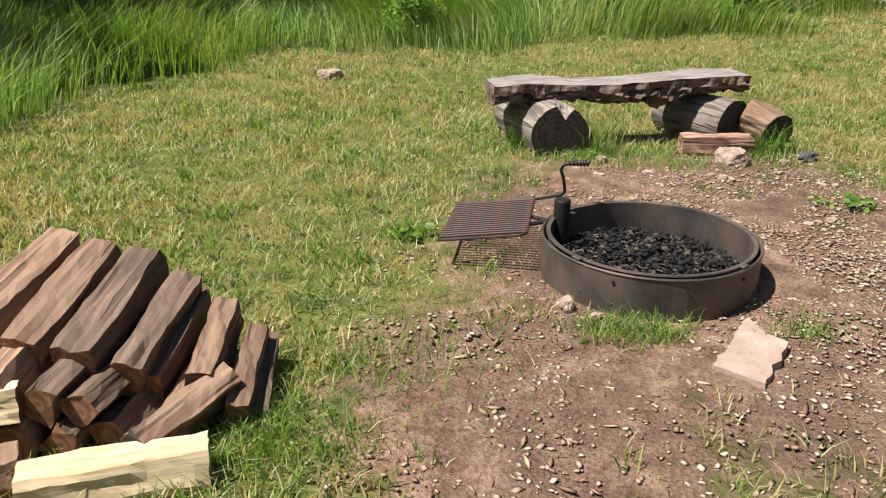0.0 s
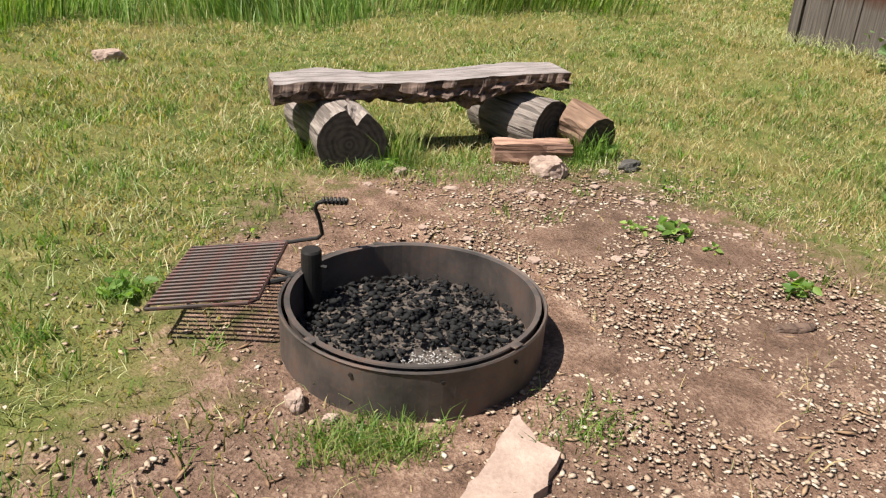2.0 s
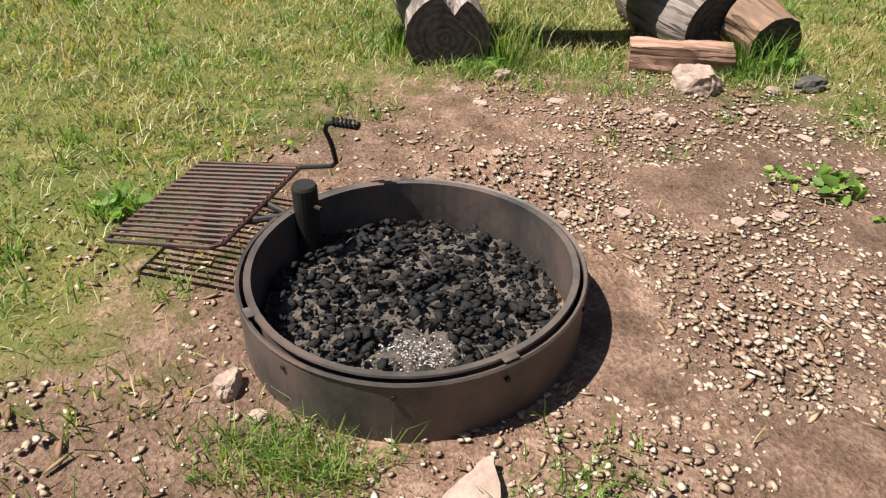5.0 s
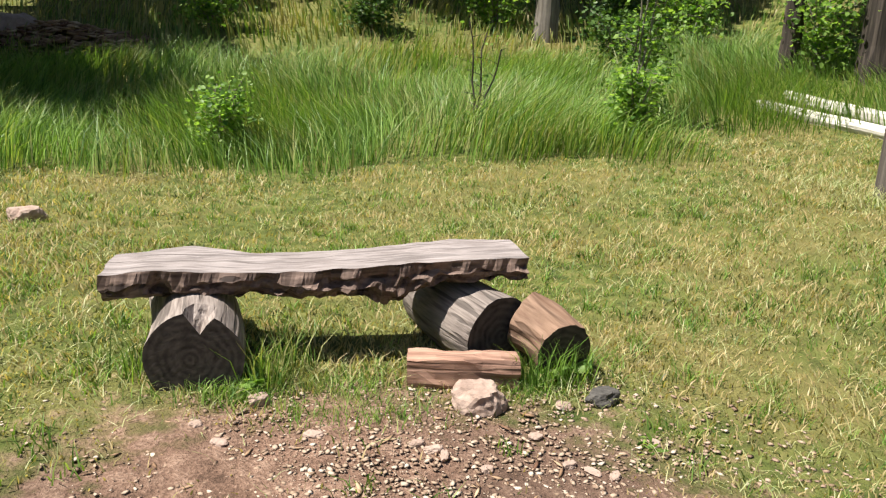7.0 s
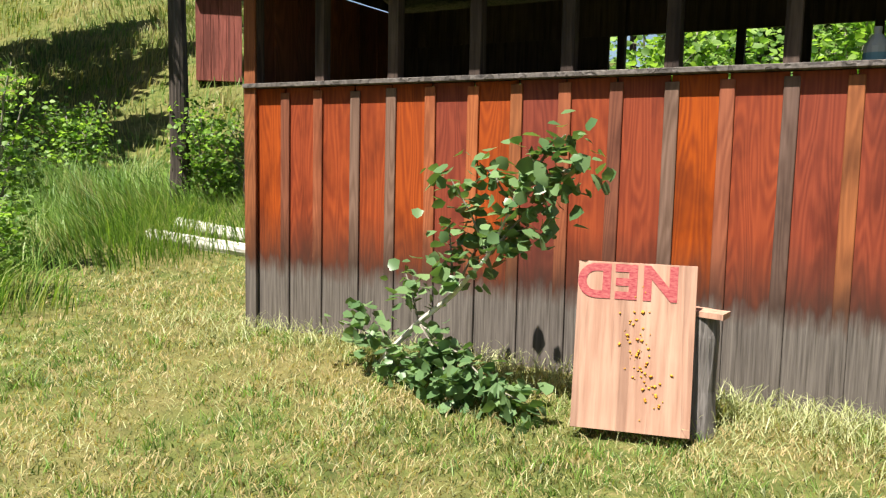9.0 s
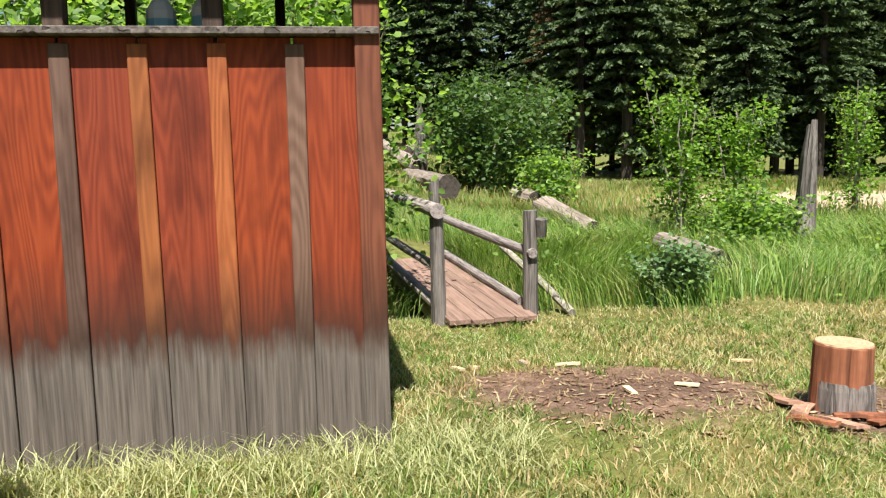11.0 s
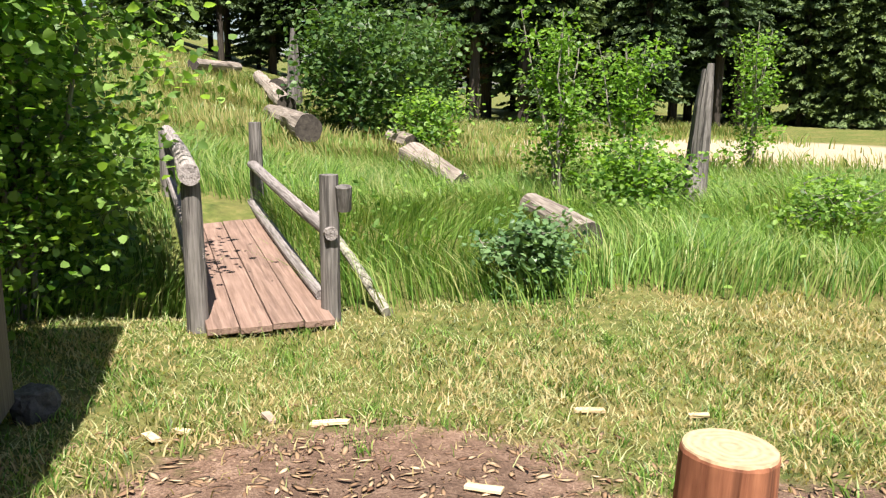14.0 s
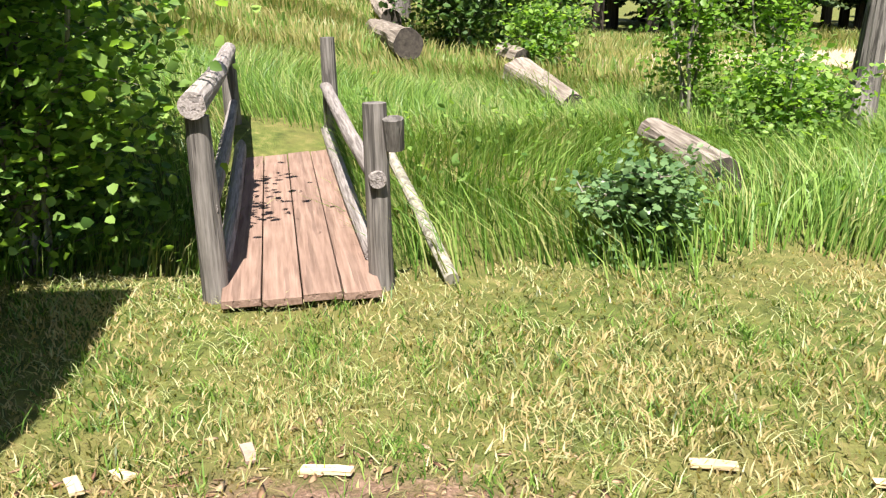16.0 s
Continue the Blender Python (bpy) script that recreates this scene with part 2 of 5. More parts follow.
M_SOOT = steel("sooty_steel", (0.012, 0.011, 0.011), (0.03, 0.027, 0.025), (0.05, 0.035, 0.028), 0.2)
M_RUSTY = steel("rusty_grate", (0.03, 0.022, 0.02), (0.055, 0.034, 0.03), (0.13, 0.038, 0.028), 0.6)
M_CHAR = rocky("charcoal", (0.004, 0.004, 0.004), (0.022, 0.021, 0.021), 14)
M_ASH = rocky("ash_bed", (0.03, 0.024, 0.02), (0.13, 0.105, 0.09), 16)
M_ASH_WHITE = rocky("white_ash", (0.35, 0.33, 0.32), (0.62, 0.60, 0.58), 30)
M_STONE = rocky("pink_stone", (0.24, 0.165, 0.13), (0.42, 0.315, 0.26), 9)
M_DARKSTONE = rocky("dark_stone", (0.03, 0.028, 0.026), (0.12, 0.11, 0.10), 12)
M_PEBBLE = Nodes("pebbles")
M_PEBBLE = M_PEBBLE.done(M_PEBBLE.ramp(M_PEBBLE.n("NewGeometry").outputs["Random Per Island"], [(0.0, (0.20, 0.13, 0.09)), (0.4, (0.34, 0.24, 0.17)), (0.8, (0.43, 0.325, 0.245)), (1.0, (0.56, 0.47, 0.38))]), 0.85, M_PEBBLE.noise(None, 40.0), 0.3, 0.005)
M_CHIPS = Nodes("wood_chips")
M_CHIPS = M_CHIPS.done(M_CHIPS.ramp(M_CHIPS.n("NewGeometry").outputs["Random Per Island"], [(0.0, (0.13, 0.065, 0.04)), (0.4, (0.27, 0.17, 0.10)), (0.85, (0.36, 0.24, 0.15)), (1.0, (0.55, 0.40, 0.26))]), 0.8, M_CHIPS.noise(None, 30.0), 0.3, 0.004)
M_REDPAINT = Nodes("red_spray_paint")
M_REDPAINT = M_REDPAINT.done(M_REDPAINT.ramp(M_REDPAINT.noise(None, 25.0, 5), [(0.35, (0.27, 0.03, 0.045)), (0.65, (0.42, 0.12, 0.11))]), 0.7)
M_LICHEN = rocky("orange_fungus", (0.45, 0.17, 0.015), (0.72, 0.36, 0.04), 20)
M_JUG = Nodes("milky_plastic").done((0.42, 0.43, 0.40), 0.4)
M_JUG_LABEL = Nodes("jug_label").done((0.16, 0.30, 0.33), 0.5)
M_BARKRED = wood("red_peeling_bark", (0.16, 0.05, 0.025), (0.42, 0.17, 0.09), 2, 4, 0.5, 0.5)
M_BIRCH = wood("white_log", (0.45, 0.42, 0.36), (0.72, 0.69, 0.61), 0, 4, 0.15, 0.2)
M_BLOCKTOP = endgrain("block_top", (0.30, 0.20, 0.12), (0.52, 0.37, 0.23), 2)
M_OUTHOUSE = wood("red_outhouse", (0.20, 0.055, 0.04), (0.33, 0.10, 0.075), 2, 4)

# ---- small builders ----


def sm(a, b, x):
    t = np.clip((np.asarray(x, float) - a) / (b - a), 0, 1)
    return t * t * (3 - 2 * t)


def ground_z(x, y):
    """Height of the ground: level camp and lawn, a hill to the north and north-east."""
    x, y = np.asarray(x, float), np.asarray(y, float)
    u = y - (12 - 10.0 * sm(7, 17, x) - 3.0 * sm(17, 40, x))
    u = 0.5 * (u + np.sqrt(u * u + 4))
    w = 0.16 * u + 0.0085 * u * u
    w = 14 * (1 - np.exp(-w / 14))
    b = 0.24 * sm(4.2, 8, x + 0.35 * (y - 5)) * (1 - sm(8.3, 11.5, x))
    bumps = 0.025 * np.sin(x * 1.7 + 0.6 * y) * np.sin(y * 1.3 - 0.4 * x) * sm(5, 9, np.hypot(x - 1.5, y - 3.2))
    ditch = -0.45 * np.exp(-(((x - 14.0) / 1.1) ** 2)) * sm(1.2, 2.4, y) * (1 - sm(6, 9, y))
    return w - 0.03 + b + 0.10 * (1 - sm(-1, 3, x)) * sm(3.5, 6, y) + bumps + ditch


def gz(x, y):
    return float(ground_z(x, y))


def bare_at(x, y):
    """How bare the soil is: the trodden camp round the ring, and the splitting place."""
    d1 = np.hypot((x - 2.2) / 1.62, (y - 3.42) / 2.02)
    d2 = np.hypot((x - 9.65) / 1.05, (y - 1.5) / 1.3)
    d3 = np.hypot((x - 9.1) / 0.75, (y + 0.3) / 1.1)
    d4 = np.hypot((x - 0.55) / 0.9, (y - 2.4) / 1.1)
    return np.clip(np.maximum.reduce([1.5 - d1, 1.28 - d2, 1.3 - d3, 1.25 - d4]), 0, 1)


def mesh_ob(name, verts, faces, material, parent=None):
    """A mesh object from arrays of equal-sided faces."""
    me = bpy.data.meshes.new(name)
    verts, faces = np.asarray(verts, np.float32), np.asarray(faces, np.int32)
    me.vertices.add(len(verts))
    me.vertices.foreach_set("co", verts.ravel())
    me.loops.add(faces.size)
    me.loops.foreach_set("vertex_index", faces.ravel())
    me.polygons.add(len(faces))
    me.polygons.foreach_set("loop_start", np.arange(len(faces), dtype=np.int32) * faces.shape[1])
    me.update(calc_edges=True)
    me.materials.append(material)
    ob = new(name, me)
    ob.parent = parent
    return ob


def part(name, bm, material, parent=None, label="", smooth=False):
    me = bpy.data.meshes.new(name)
    bmesh.ops.recalc_face_normals(bm, faces=bm.faces)
    bm.to_mesh(me)
    bm.free()
    for m in material if isinstance(material, (list, tuple)) else [material]:
        me.materials.append(m)
    if smooth:
        me.polygons.foreach_set("use_smooth", [True] * len(me.polygons))
    ob = new(name, me)
    ob.parent = parent
    if label:
        ob["label"] = label
    return ob


def shared(name, ob, parent, m):
    """Another object on the same mesh."""
    o = new(name, ob.data)
    o.parent = parent
    o.matrix_basis = m
    return o


def holder(name, m=None):
    ob = new(name)
    if m is not None:
        ob.matrix_basis = m
    return ob


def box(sx, sy, sz, bevel=0.006, bm=None, at=(0, 0, 0), rough=0.0, cuts=0, seed=0):
    b = bmesh.new()
    bmesh.ops.create_cube(b, size=1)
    for v in b.verts:
        v.co = Vector((v.co.x * sx, v.co.y * sy, v.co.z * sz))
    if cuts:
        bmesh.ops.subdivide_edges(b, edges=b.edges, cuts=cuts, use_grid_fill=True)
    if bevel and not cuts:
        bmesh.ops.bevel(b, geom=b.edges, offset=bevel, segments=1, affect="EDGES")
    rnd = random.Random(seed)
    for v in b.verts:
        if rough:
            v.co += noise.noise_vector(v.co * 6 + Vector((seed, seed * 2, 0))) * rough
        v.co += Vector(at)
    if bm is None:
        return b
    me = bpy.data.meshes.new("tmp")
    b.to_mesh(me)
    b.free()
    bm.from_mesh(me)
    bpy.data.meshes.remove(me)
    return bm


def tube(pts, radii, n=10, bm=None, rough=0.0, seed=0, cap_mat=None):
    """A tapered tube along points; its ends are closed."""
    bm = bm or bmesh.new()
    pts = [Vector(p) for p in pts]
    rings = []
    for k, p in enumerate(pts):
        d = (pts[min(k + 1, len(pts) - 1)] - pts[max(k - 1, 0)]).normalized()
        a = d.orthogonal().normalized() if k == 0 else (rings_a - d * rings_a.dot(d)).normalized()
        rings_a = a
        b = d.cross(a)
        ring = []
        for i in range(n):
            th = 2 * math.pi * i / n
            o = a * math.cos(th) + b * math.sin(th)
            r = radii[k] * (1 + rough * noise.noise(o * 1.6 + p * 0.9 + Vector((seed * 7.3, 0, 0))) + rough * 0.5 * noise.noise(o * 5 + p * 3 + Vector((0, seed * 3.1, 0))))
            ring.append(bm.verts.new(p + o * r))
        rings.append(ring)
    for r0, r1 in zip(rings, rings[1:]):
        for i in range(n):
            bm.faces.new((r0[i], r0[(i + 1) % n], r1[(i + 1) % n], r1[i]))
    for ring, flip in ((rings[0], True), (rings[-1], False)):
        c = bm.verts.new(sum((v.co for v in ring), Vector()) / n)
        for i in range(n):
            f = bm.faces.new((ring[i], ring[(i + 1) % n], c) if not flip else (ring[(i + 1) % n], ring[i], c))
            if cap_mat is not None:
                f.material_index = cap_mat
    return bm


def log_mesh(length, r0, r1, seed, n=22, rough=0.10, segs=10, axis="x"):
    pts = []
    for k in range(segs + 1):
        s = k / segs - 0.5
        w = 0.03 * math.sin(seed + 3 * s)
        pts.append((s * length, w, 0) if axis == "x" else ((w, s * length, 0) if axis == "y" else (w, 0, s * length)))
    return tube(pts, [r0 + (r1 - r0) * k / segs for k in range(segs + 1)], n, None, rough, seed, 1)


def blades(name, x, y, z, height, width, lean, material, rng, parent=None, bend=0.5, flat=0.0, comb=0.0):
    """Grass: every blade a bent strip of three faces, tapering to a point."""
    n = len(x)
    th, la = rng.uniform(0, 2 * np.pi, n), rng.uniform(0, 2 * np.pi, n)
    la = la * (1 - comb) + comb * (3.0 * np.sin(0.9 * x + 0.5 * np.sin(1.3 * y)) + 2.0 * np.sin(1.1 * y + 0.7))
    ln = lean * rng.uniform(0.3, 1.4, n) * height
    up = height * (1 - flat * rng.uniform(0.4, 1, n))
    wx, wy = np.cos(th) * width / 2, np.sin(th) * width / 2
    lx, ly = np.cos(la) * ln, np.sin(la) * ln
    base = np.stack([x, y, z - 0.01], 1)
    w = np.stack([wx, wy, np.zeros(n)], 1)
    mid = base + np.stack([lx * bend * 0.6, ly * bend * 0.6, up * 0.6], 1)
    tip = base + np.stack([lx, ly, up], 1)
    v = np.stack([base - w, base + w, mid - w * 0.75, mid + w * 0.75, tip], 1).reshape(-1, 3)
    k = np.arange(n)[:, None] * 5
    f = np.concatenate([k + [0, 1, 3], k + [0, 3, 2], k + [2, 3, 4]], 1).reshape(-1, 3)
    return mesh_ob(name, v, f, material, parent)


def leaf_cloud(name, pos, size, material, rng, parent=None, droop=0.4, shape=0.8, facing=None):
    """Leaves: pointed, folded along the midrib, six faces each."""
    n = len(pos)
    a = rng.normal(size=(n, 3))
    a[:, 2] = a[:, 2] * 0.4 - droop
    a /= np.linalg.norm(a, axis=1)[:, None]
    nm = rng.normal(size=(n, 3)) * 0.7 + np.array([0, 0, 1.0])
    b = np.cross(nm, a)
    b /= np.linalg.norm(b, axis=1)[:, None] + 1e-9
    c = np.cross(a, b)
    s = (size * rng.uniform(0.6, 1.25, n))[:, None]
    p = np.asarray(pos)
    w = s * shape * 0.5
    v = np.stack([p, p + a * s * 0.3 + b * w + c * s * 0.1, p + a * s * 0.72 + b * w * 0.72 + c * s * 0.06, p + a * s, p + a * s * 0.72 - b * w * 0.72 + c * s * 0.06, p + a * s * 0.3 - b * w + c * s * 0.1], 1).reshape(-1, 3)
    k = np.arange(n)[:, None] * 6
    f = np.concatenate([k + [0, 1, 2], k + [0, 2, 3], k + [0, 3, 4], k + [0, 4, 5]], 1).reshape(-1, 3)
    return mesh_ob(name, v, f, material, parent)


def lumps(name, pos, size, material, rng, flat=0.6, parent=None, long=1.0):
    """Loose pieces (pebbles, coals, chips): uneven eight-faced lumps."""
    n = len(pos)
    base = np.array([[1, 0, 0], [0, 1, 0], [-1, 0, 0], [0, -1, 0], [0, 0, 1], [0, 0, -1], [0.65, 0.65, 0.55], [-0.65, -0.6, 0.5]], float)
    tri = np.array([[0, 1, 6], [1, 4, 6], [4, 0, 6], [1, 2, 4], [2, 3, 7], [3, 4, 7], [4, 2, 7], [3, 0, 4], [1, 0, 5], [2, 1, 5], [3, 2, 5], [0, 3, 5]])
    v = base[None] * rng.uniform(0.65, 1.25, (n, 8, 1))
    v = v * np.array([long, 1, flat])[None, None]
    th = rng.uniform(0, 2 * np.pi, n)
    c, s = np.cos(th)[:, None], np.sin(th)[:, None]
    vx, vy = v[..., 0] * c - v[..., 1] * s, v[..., 0] * s + v[..., 1] * c
    tilt = rng.uniform(-0.3, 0.3, n)[:, None]
    v = np.stack([vx, vy, v[..., 2] + vx * tilt], 2) * np.asarray(size).reshape(-1, 1, 1) + np.asarray(pos)[:, None, :]
    f = (tri[None] + (np.arange(n) * 8)[:, None, None]).reshape(-1, 3)
    return mesh_ob(name, v.reshape(-1, 3), f, material, parent)


rng = np.random.default_rng(7)

# ---- ground ----


def spread(lo, hi, step, far_lo, far_hi):
    mid = list(np.arange(lo, hi + 1e-6, step))
    a, d = [], step
    while (a[-1] if a else lo) > far_lo:
        d *= 1.22
        a.append((a[-1] if a else lo) - d)
    b, d = [], step
    while (b[-1] if b else hi) < far_hi:
        d *= 1.22
        b.append((b[-1] if b else hi) + d)
    return np.array(a[::-1] + mid + b)


gx, gy = spread(-4, 18, 0.11, -900, 900), spread(-4, 12, 0.11, -900, 900)
GX, GY = np.meshgrid(gx, gy, indexing="ij")
GZ = ground_z(GX, GY)
nx, ny = GX.shape
idx = np.arange(nx * ny).reshape(nx, ny)
quads = np.stack([idx[:-1, :-1], idx[1:, :-1], idx[1:, 1:], idx[:-1, 1:]], 2).reshape(-1, 4)
fine = 0.02 * np.array([noise.noise(Vector((a * 2.2, b * 2.2, 0))) for a, b in zip(GX.ravel(), GY.ravel())])
ground = mesh_ob("ground", np.stack([GX.ravel(), GY.ravel(), GZ.ravel() + fine], 1), quads, M_GROUND)
ground.data.polygons.foreach_set("use_smooth", [True] * len(quads))
tagged(ground, "mown grassy ground with bare gravelly soil patches", "ground", kind="structure")


def sand_at(x, y):
    d = np.hypot((x - 29) / 5.4, (y + 8.0) / 7.0)
    return np.clip(1.5 - d, 0, 1)


for nm, val in (("bare", bare_at(GX, GY)), ("sand", sand_at(GX, GY))):
    att = ground.data.attributes.new(nm, "FLOAT", "POINT")
    att.data.foreach_set("value", np.asarray(val, np.float32).ravel())

# ---- shed ----
CORNER, FAR = Vector((8.37, 2.78, 0)), Vector((7.19, 8.24, 0))
ALONG = (FAR - CORNER).normalized()
OUT = Vector((-ALONG.y, ALONG.x, 0))
LEN, DEPTH = (FAR - CORNER).length, 2.25
Z0, SILL, TOP = 0.18, 2.24, 3.2
SHED = Matrix(((ALONG.x, OUT.x, 0, CORNER.x), (ALONG.y, OUT.y, 0, CORNER.y), (0, 0, 1, 0), (0, 0, 0, 1)))
shed = holder("shed", SHED)
tagged(shed, "open-sided shed of red-stained vertical boards and battens", "shed")
wall_front = part("wall", box(LEN - 0.02, 0.02, SILL - Z0 - 0.05, 0, at=(LEN / 2, -0.035, (Z0 + SILL) / 2 - 0.02)), M_SHED_DARK, shed)
BATTENS = [LEN - 0.05 - k * (LEN - 0.10) / 16.0 for k in range(17)]
# boards and battens of the front
board = part("board", box((LEN - 0.1) / 16 - 0.012, 0.022, SILL - Z0 - 0.02, 0.003), M_RED, wall_front)
board.matrix_basis = pose(BATTENS[0] - (LEN - 0.1) / 32, -0.011, (Z0 + SILL) / 2)
bat = part("batten", box(0.088, 0.02, SILL - Z0 - 0.05, 0.004), M_BATTEN, wall_front)
bat.matrix_basis = pose(BATTENS[0], 0.012, (Z0 + SILL) / 2 - 0.015)
rb = random.Random(4)
for k in range(1, 17):
    if k < 16:
        shared("board", board, wall_front, pose(BATTENS[k] - (LEN - 0.1) / 32, -0.011 + rb.uniform(-0.002, 0.002), (Z0 + SILL) / 2, 0, rb.uniform(-0.15, 0.15), 0))
    one = shared("batten", bat, wall_front, pose(BATTENS[k] + rb.uniform(-0.012, 0.012), 0.012, (Z0 + SILL) / 2 - 0.015 + rb.uniform(-0.012, 0.008), 0, rb.uniform(-0.3, 0.3), 0))
    if k in (3, 4, 10, 12, 15):
        one.material_slots[0].link = "OBJECT"
        one.material_slots[0].material = M_BATTEN_GREY
    elif k in (2, 5, 6, 8, 11, 14):
        one.material_slots[0].link = "OBJECT"
        one.material_slots[0].material = M_BATTEN_ORANGE
part("sill", box(LEN + 0.02, 0.14, 0.035, 0.004, at=(LEN / 2, 0.005, SILL + 0.012)), M_TRIM, shed, "weathered grey sill board")
post = part("post", box(0.09, 0.09, TOP - SILL - 0.03, 0.004), M_SHED_DARK, shed)
NPOST = 9
for k in range(NPOST):
    u = 0.06 + (LEN - 0.12) * k / (NPOST - 1)
    m = pose(u, -0.03, (TOP + SILL) / 2 + 0.015)
    if k == 0:
        post.matrix_basis = m
    else:
        shared("post", post, shed, m)
part("corner_board", box(0.12, 0.024, TOP - Z0, 0.004, at=(0.045, 0.036, (TOP + Z0) / 2)), M_BATTEN, shed)
part("corner_board", box(0.12, 0.024, TOP - Z0, 0.004, at=(LEN - 0.045, 0.036, (TOP + Z0) / 2)), M_BATTEN, shed)
part("header_beam", box(LEN + 0.1, 0.10, 0.16, 0.004, at=(LEN / 2, -0.03, TOP + 0.05)), M_SHED_DARK, shed)
# ends: boarded, dark
end_board = part("end_board", box(0.022, 0.305, TOP - Z0, 0.003), M_BATTEN, shed)
for e, u in enumerate((0.0, LEN)):
    for k in range(7):
        m = pose(u + rb.uniform(-0.003, 0.003) + (-0.012 if e == 0 else 0.012), -0.17 - k * 0.312, (TOP + Z0) / 2)
        if e == 0 and k == 0:
            end_board.matrix_basis = m
        else:
            shared("end_board", end_board, shed, m)
# rear wall: lower boarding, posts, two openings left, the rest closed
part("rear_wall", box(LEN, 0.03, SILL + 0.12 - Z0, 0, at=(LEN / 2, -DEPTH, (SILL + 0.12 + Z0) / 2)), M_SHED_DARK, shed)
part("rear_upper_wall", box(LEN * 0.42, 0.03, TOP - SILL - 0.30, 0, at=(LEN * 0.79, -DEPTH, (TOP + SILL + 0.12) / 2)), M_SHED_DARK, shed)
part("rear_header", box(LEN, 0.05, 0.36, 0, at=(LEN / 2, -DEPTH, TOP - 0.17)), M_SHED_DARK, shed)
for k in range(1, 7):
    part("rear_post", box(0.07, 0.07, TOP - SILL - 0.1, 0.003, at=(LEN * 0.65 * k / 7, -DEPTH + 0.03, (TOP + SILL + 0.1) / 2)), M_SHED_DARK, shed)
part("floor_slab", box(LEN - 0.1, DEPTH - 0.1, 0.05, 0, at=(LEN / 2, -DEPTH / 2, Z0 + 0.1)), M_SHED_DARK, shed)
roof = bmesh.new()
RIDGE = TOP + 0.40
for s in (0, 1):
    y0, y1 = (0.50, -DEPTH / 2) if s == 0 else (-DEPTH - 0.15, -DEPTH / 2)
    zlo = TOP + 0.13 - (0.10 if s == 0 else 0.1)
    vs = [roof.verts.new((a, b, c)) for a, b, c in ((-0.12, y0, zlo), (LEN + 0.12, y0, zlo), (LEN + 0.12, y1, RIDGE), (-0.12, y1, RIDGE))]
    f = roof.faces.new(vs)
    ex = bmesh.ops.extrude_face_region(roof, geom=[f])
    for v in [g for g in ex["geom"] if isinstance(g, bmesh.types.BMVert)]:
        v.co.z += 0.06
part("roof", roof, M_SHED_DARK, shed, "dark weathered roof")
for u in (0.03, LEN - 0.03):
    gable = bmesh.new()
    vs = [gable.verts.new((u, b, c)) for b, c in ((0, TOP), (-DEPTH, TOP), (-DEPTH / 2, RIDGE - 0.02))]
    gable.faces.new(vs)
    part("gable", gable, M_SHED_DARK, shed)
rafter = part("rafter", box(0.05, math.hypot(DEPTH / 2, 0.33), 0.12, 0.003), M_SHED_DARK, shed)
for k in range(8):
    m = pose(0.35 + k * (LEN - 0.7) / 7, -DEPTH / 4, (TOP + RIDGE) / 2 - 0.10, -math.degrees(math.atan2(0.33, DEPTH / 2)))
    if k == 0:
        rafter.matrix_basis = m
    else:
        shared("rafter", rafter, shed, m)


def jug(u, v, s, label):
    j = holder("plastic_jug", SHED @ pose(u, v, SILL - 0.02))
    prof = [(0.0, 0.07), (0.02, 0.078), (0.17, 0.078), (0.21, 0.055), (0.25, 0.025), (0.27, 0.022)]
    part("body", tube([(0, 0, z * s) for z, r in prof], [r * s for z, r in prof], 14), M_JUG, j, smooth=False)
    part("cap", tube([(0, 0, 0.268 * s), (0, 0, 0.295 * s)], [0.025 * s] * 2, 12), M_JUG, j)
    part("label", tube([(0, 0, 0.05 * s), (0, 0, 0.13 * s)], [0.0795 * s] * 2, 14), M_JUG_LABEL, j, "pale label with dark print")
    tagged(j, label, "jug", "jugs on the shed sill")


jug(0.78, -0.16, 0.95, "white plastic jug with a label on the shed sill")
jug(1.0, -0.20, 0.9, "greyish plastic jug standing in the shed opening")

# ---- fire ring ----
RING = Vector((1.44, 3.45, -0.03))
RS, HS = 1.10, 0.90
ring = holder("fire_ring", Matrix.Translation(RING))
tagged(ring, "round rusty grey steel campfire ring with swivel grate", "fire ring")


def revolve(profile, n=72, wob=0.0):
    bm = bmesh.new()
    rows_ = []
    for i in range(n):
        th = 2 * math.pi * i / n
        k = RS * (1 + wob * math.sin(3 * th + 1))
        rows_.append([bm.verts.new((r * k * math.cos(th), r * k * math.sin(th), z * HS)) for r, z in profile])
    m = len(profile)
    for i in range(n):
        a, b = rows_[i], rows_[(i + 1) % n]
        for j in range(m):
            bm.faces.new((a[j], b[j], b[(j + 1) % m], a[(j + 1) % m]))
    return bm


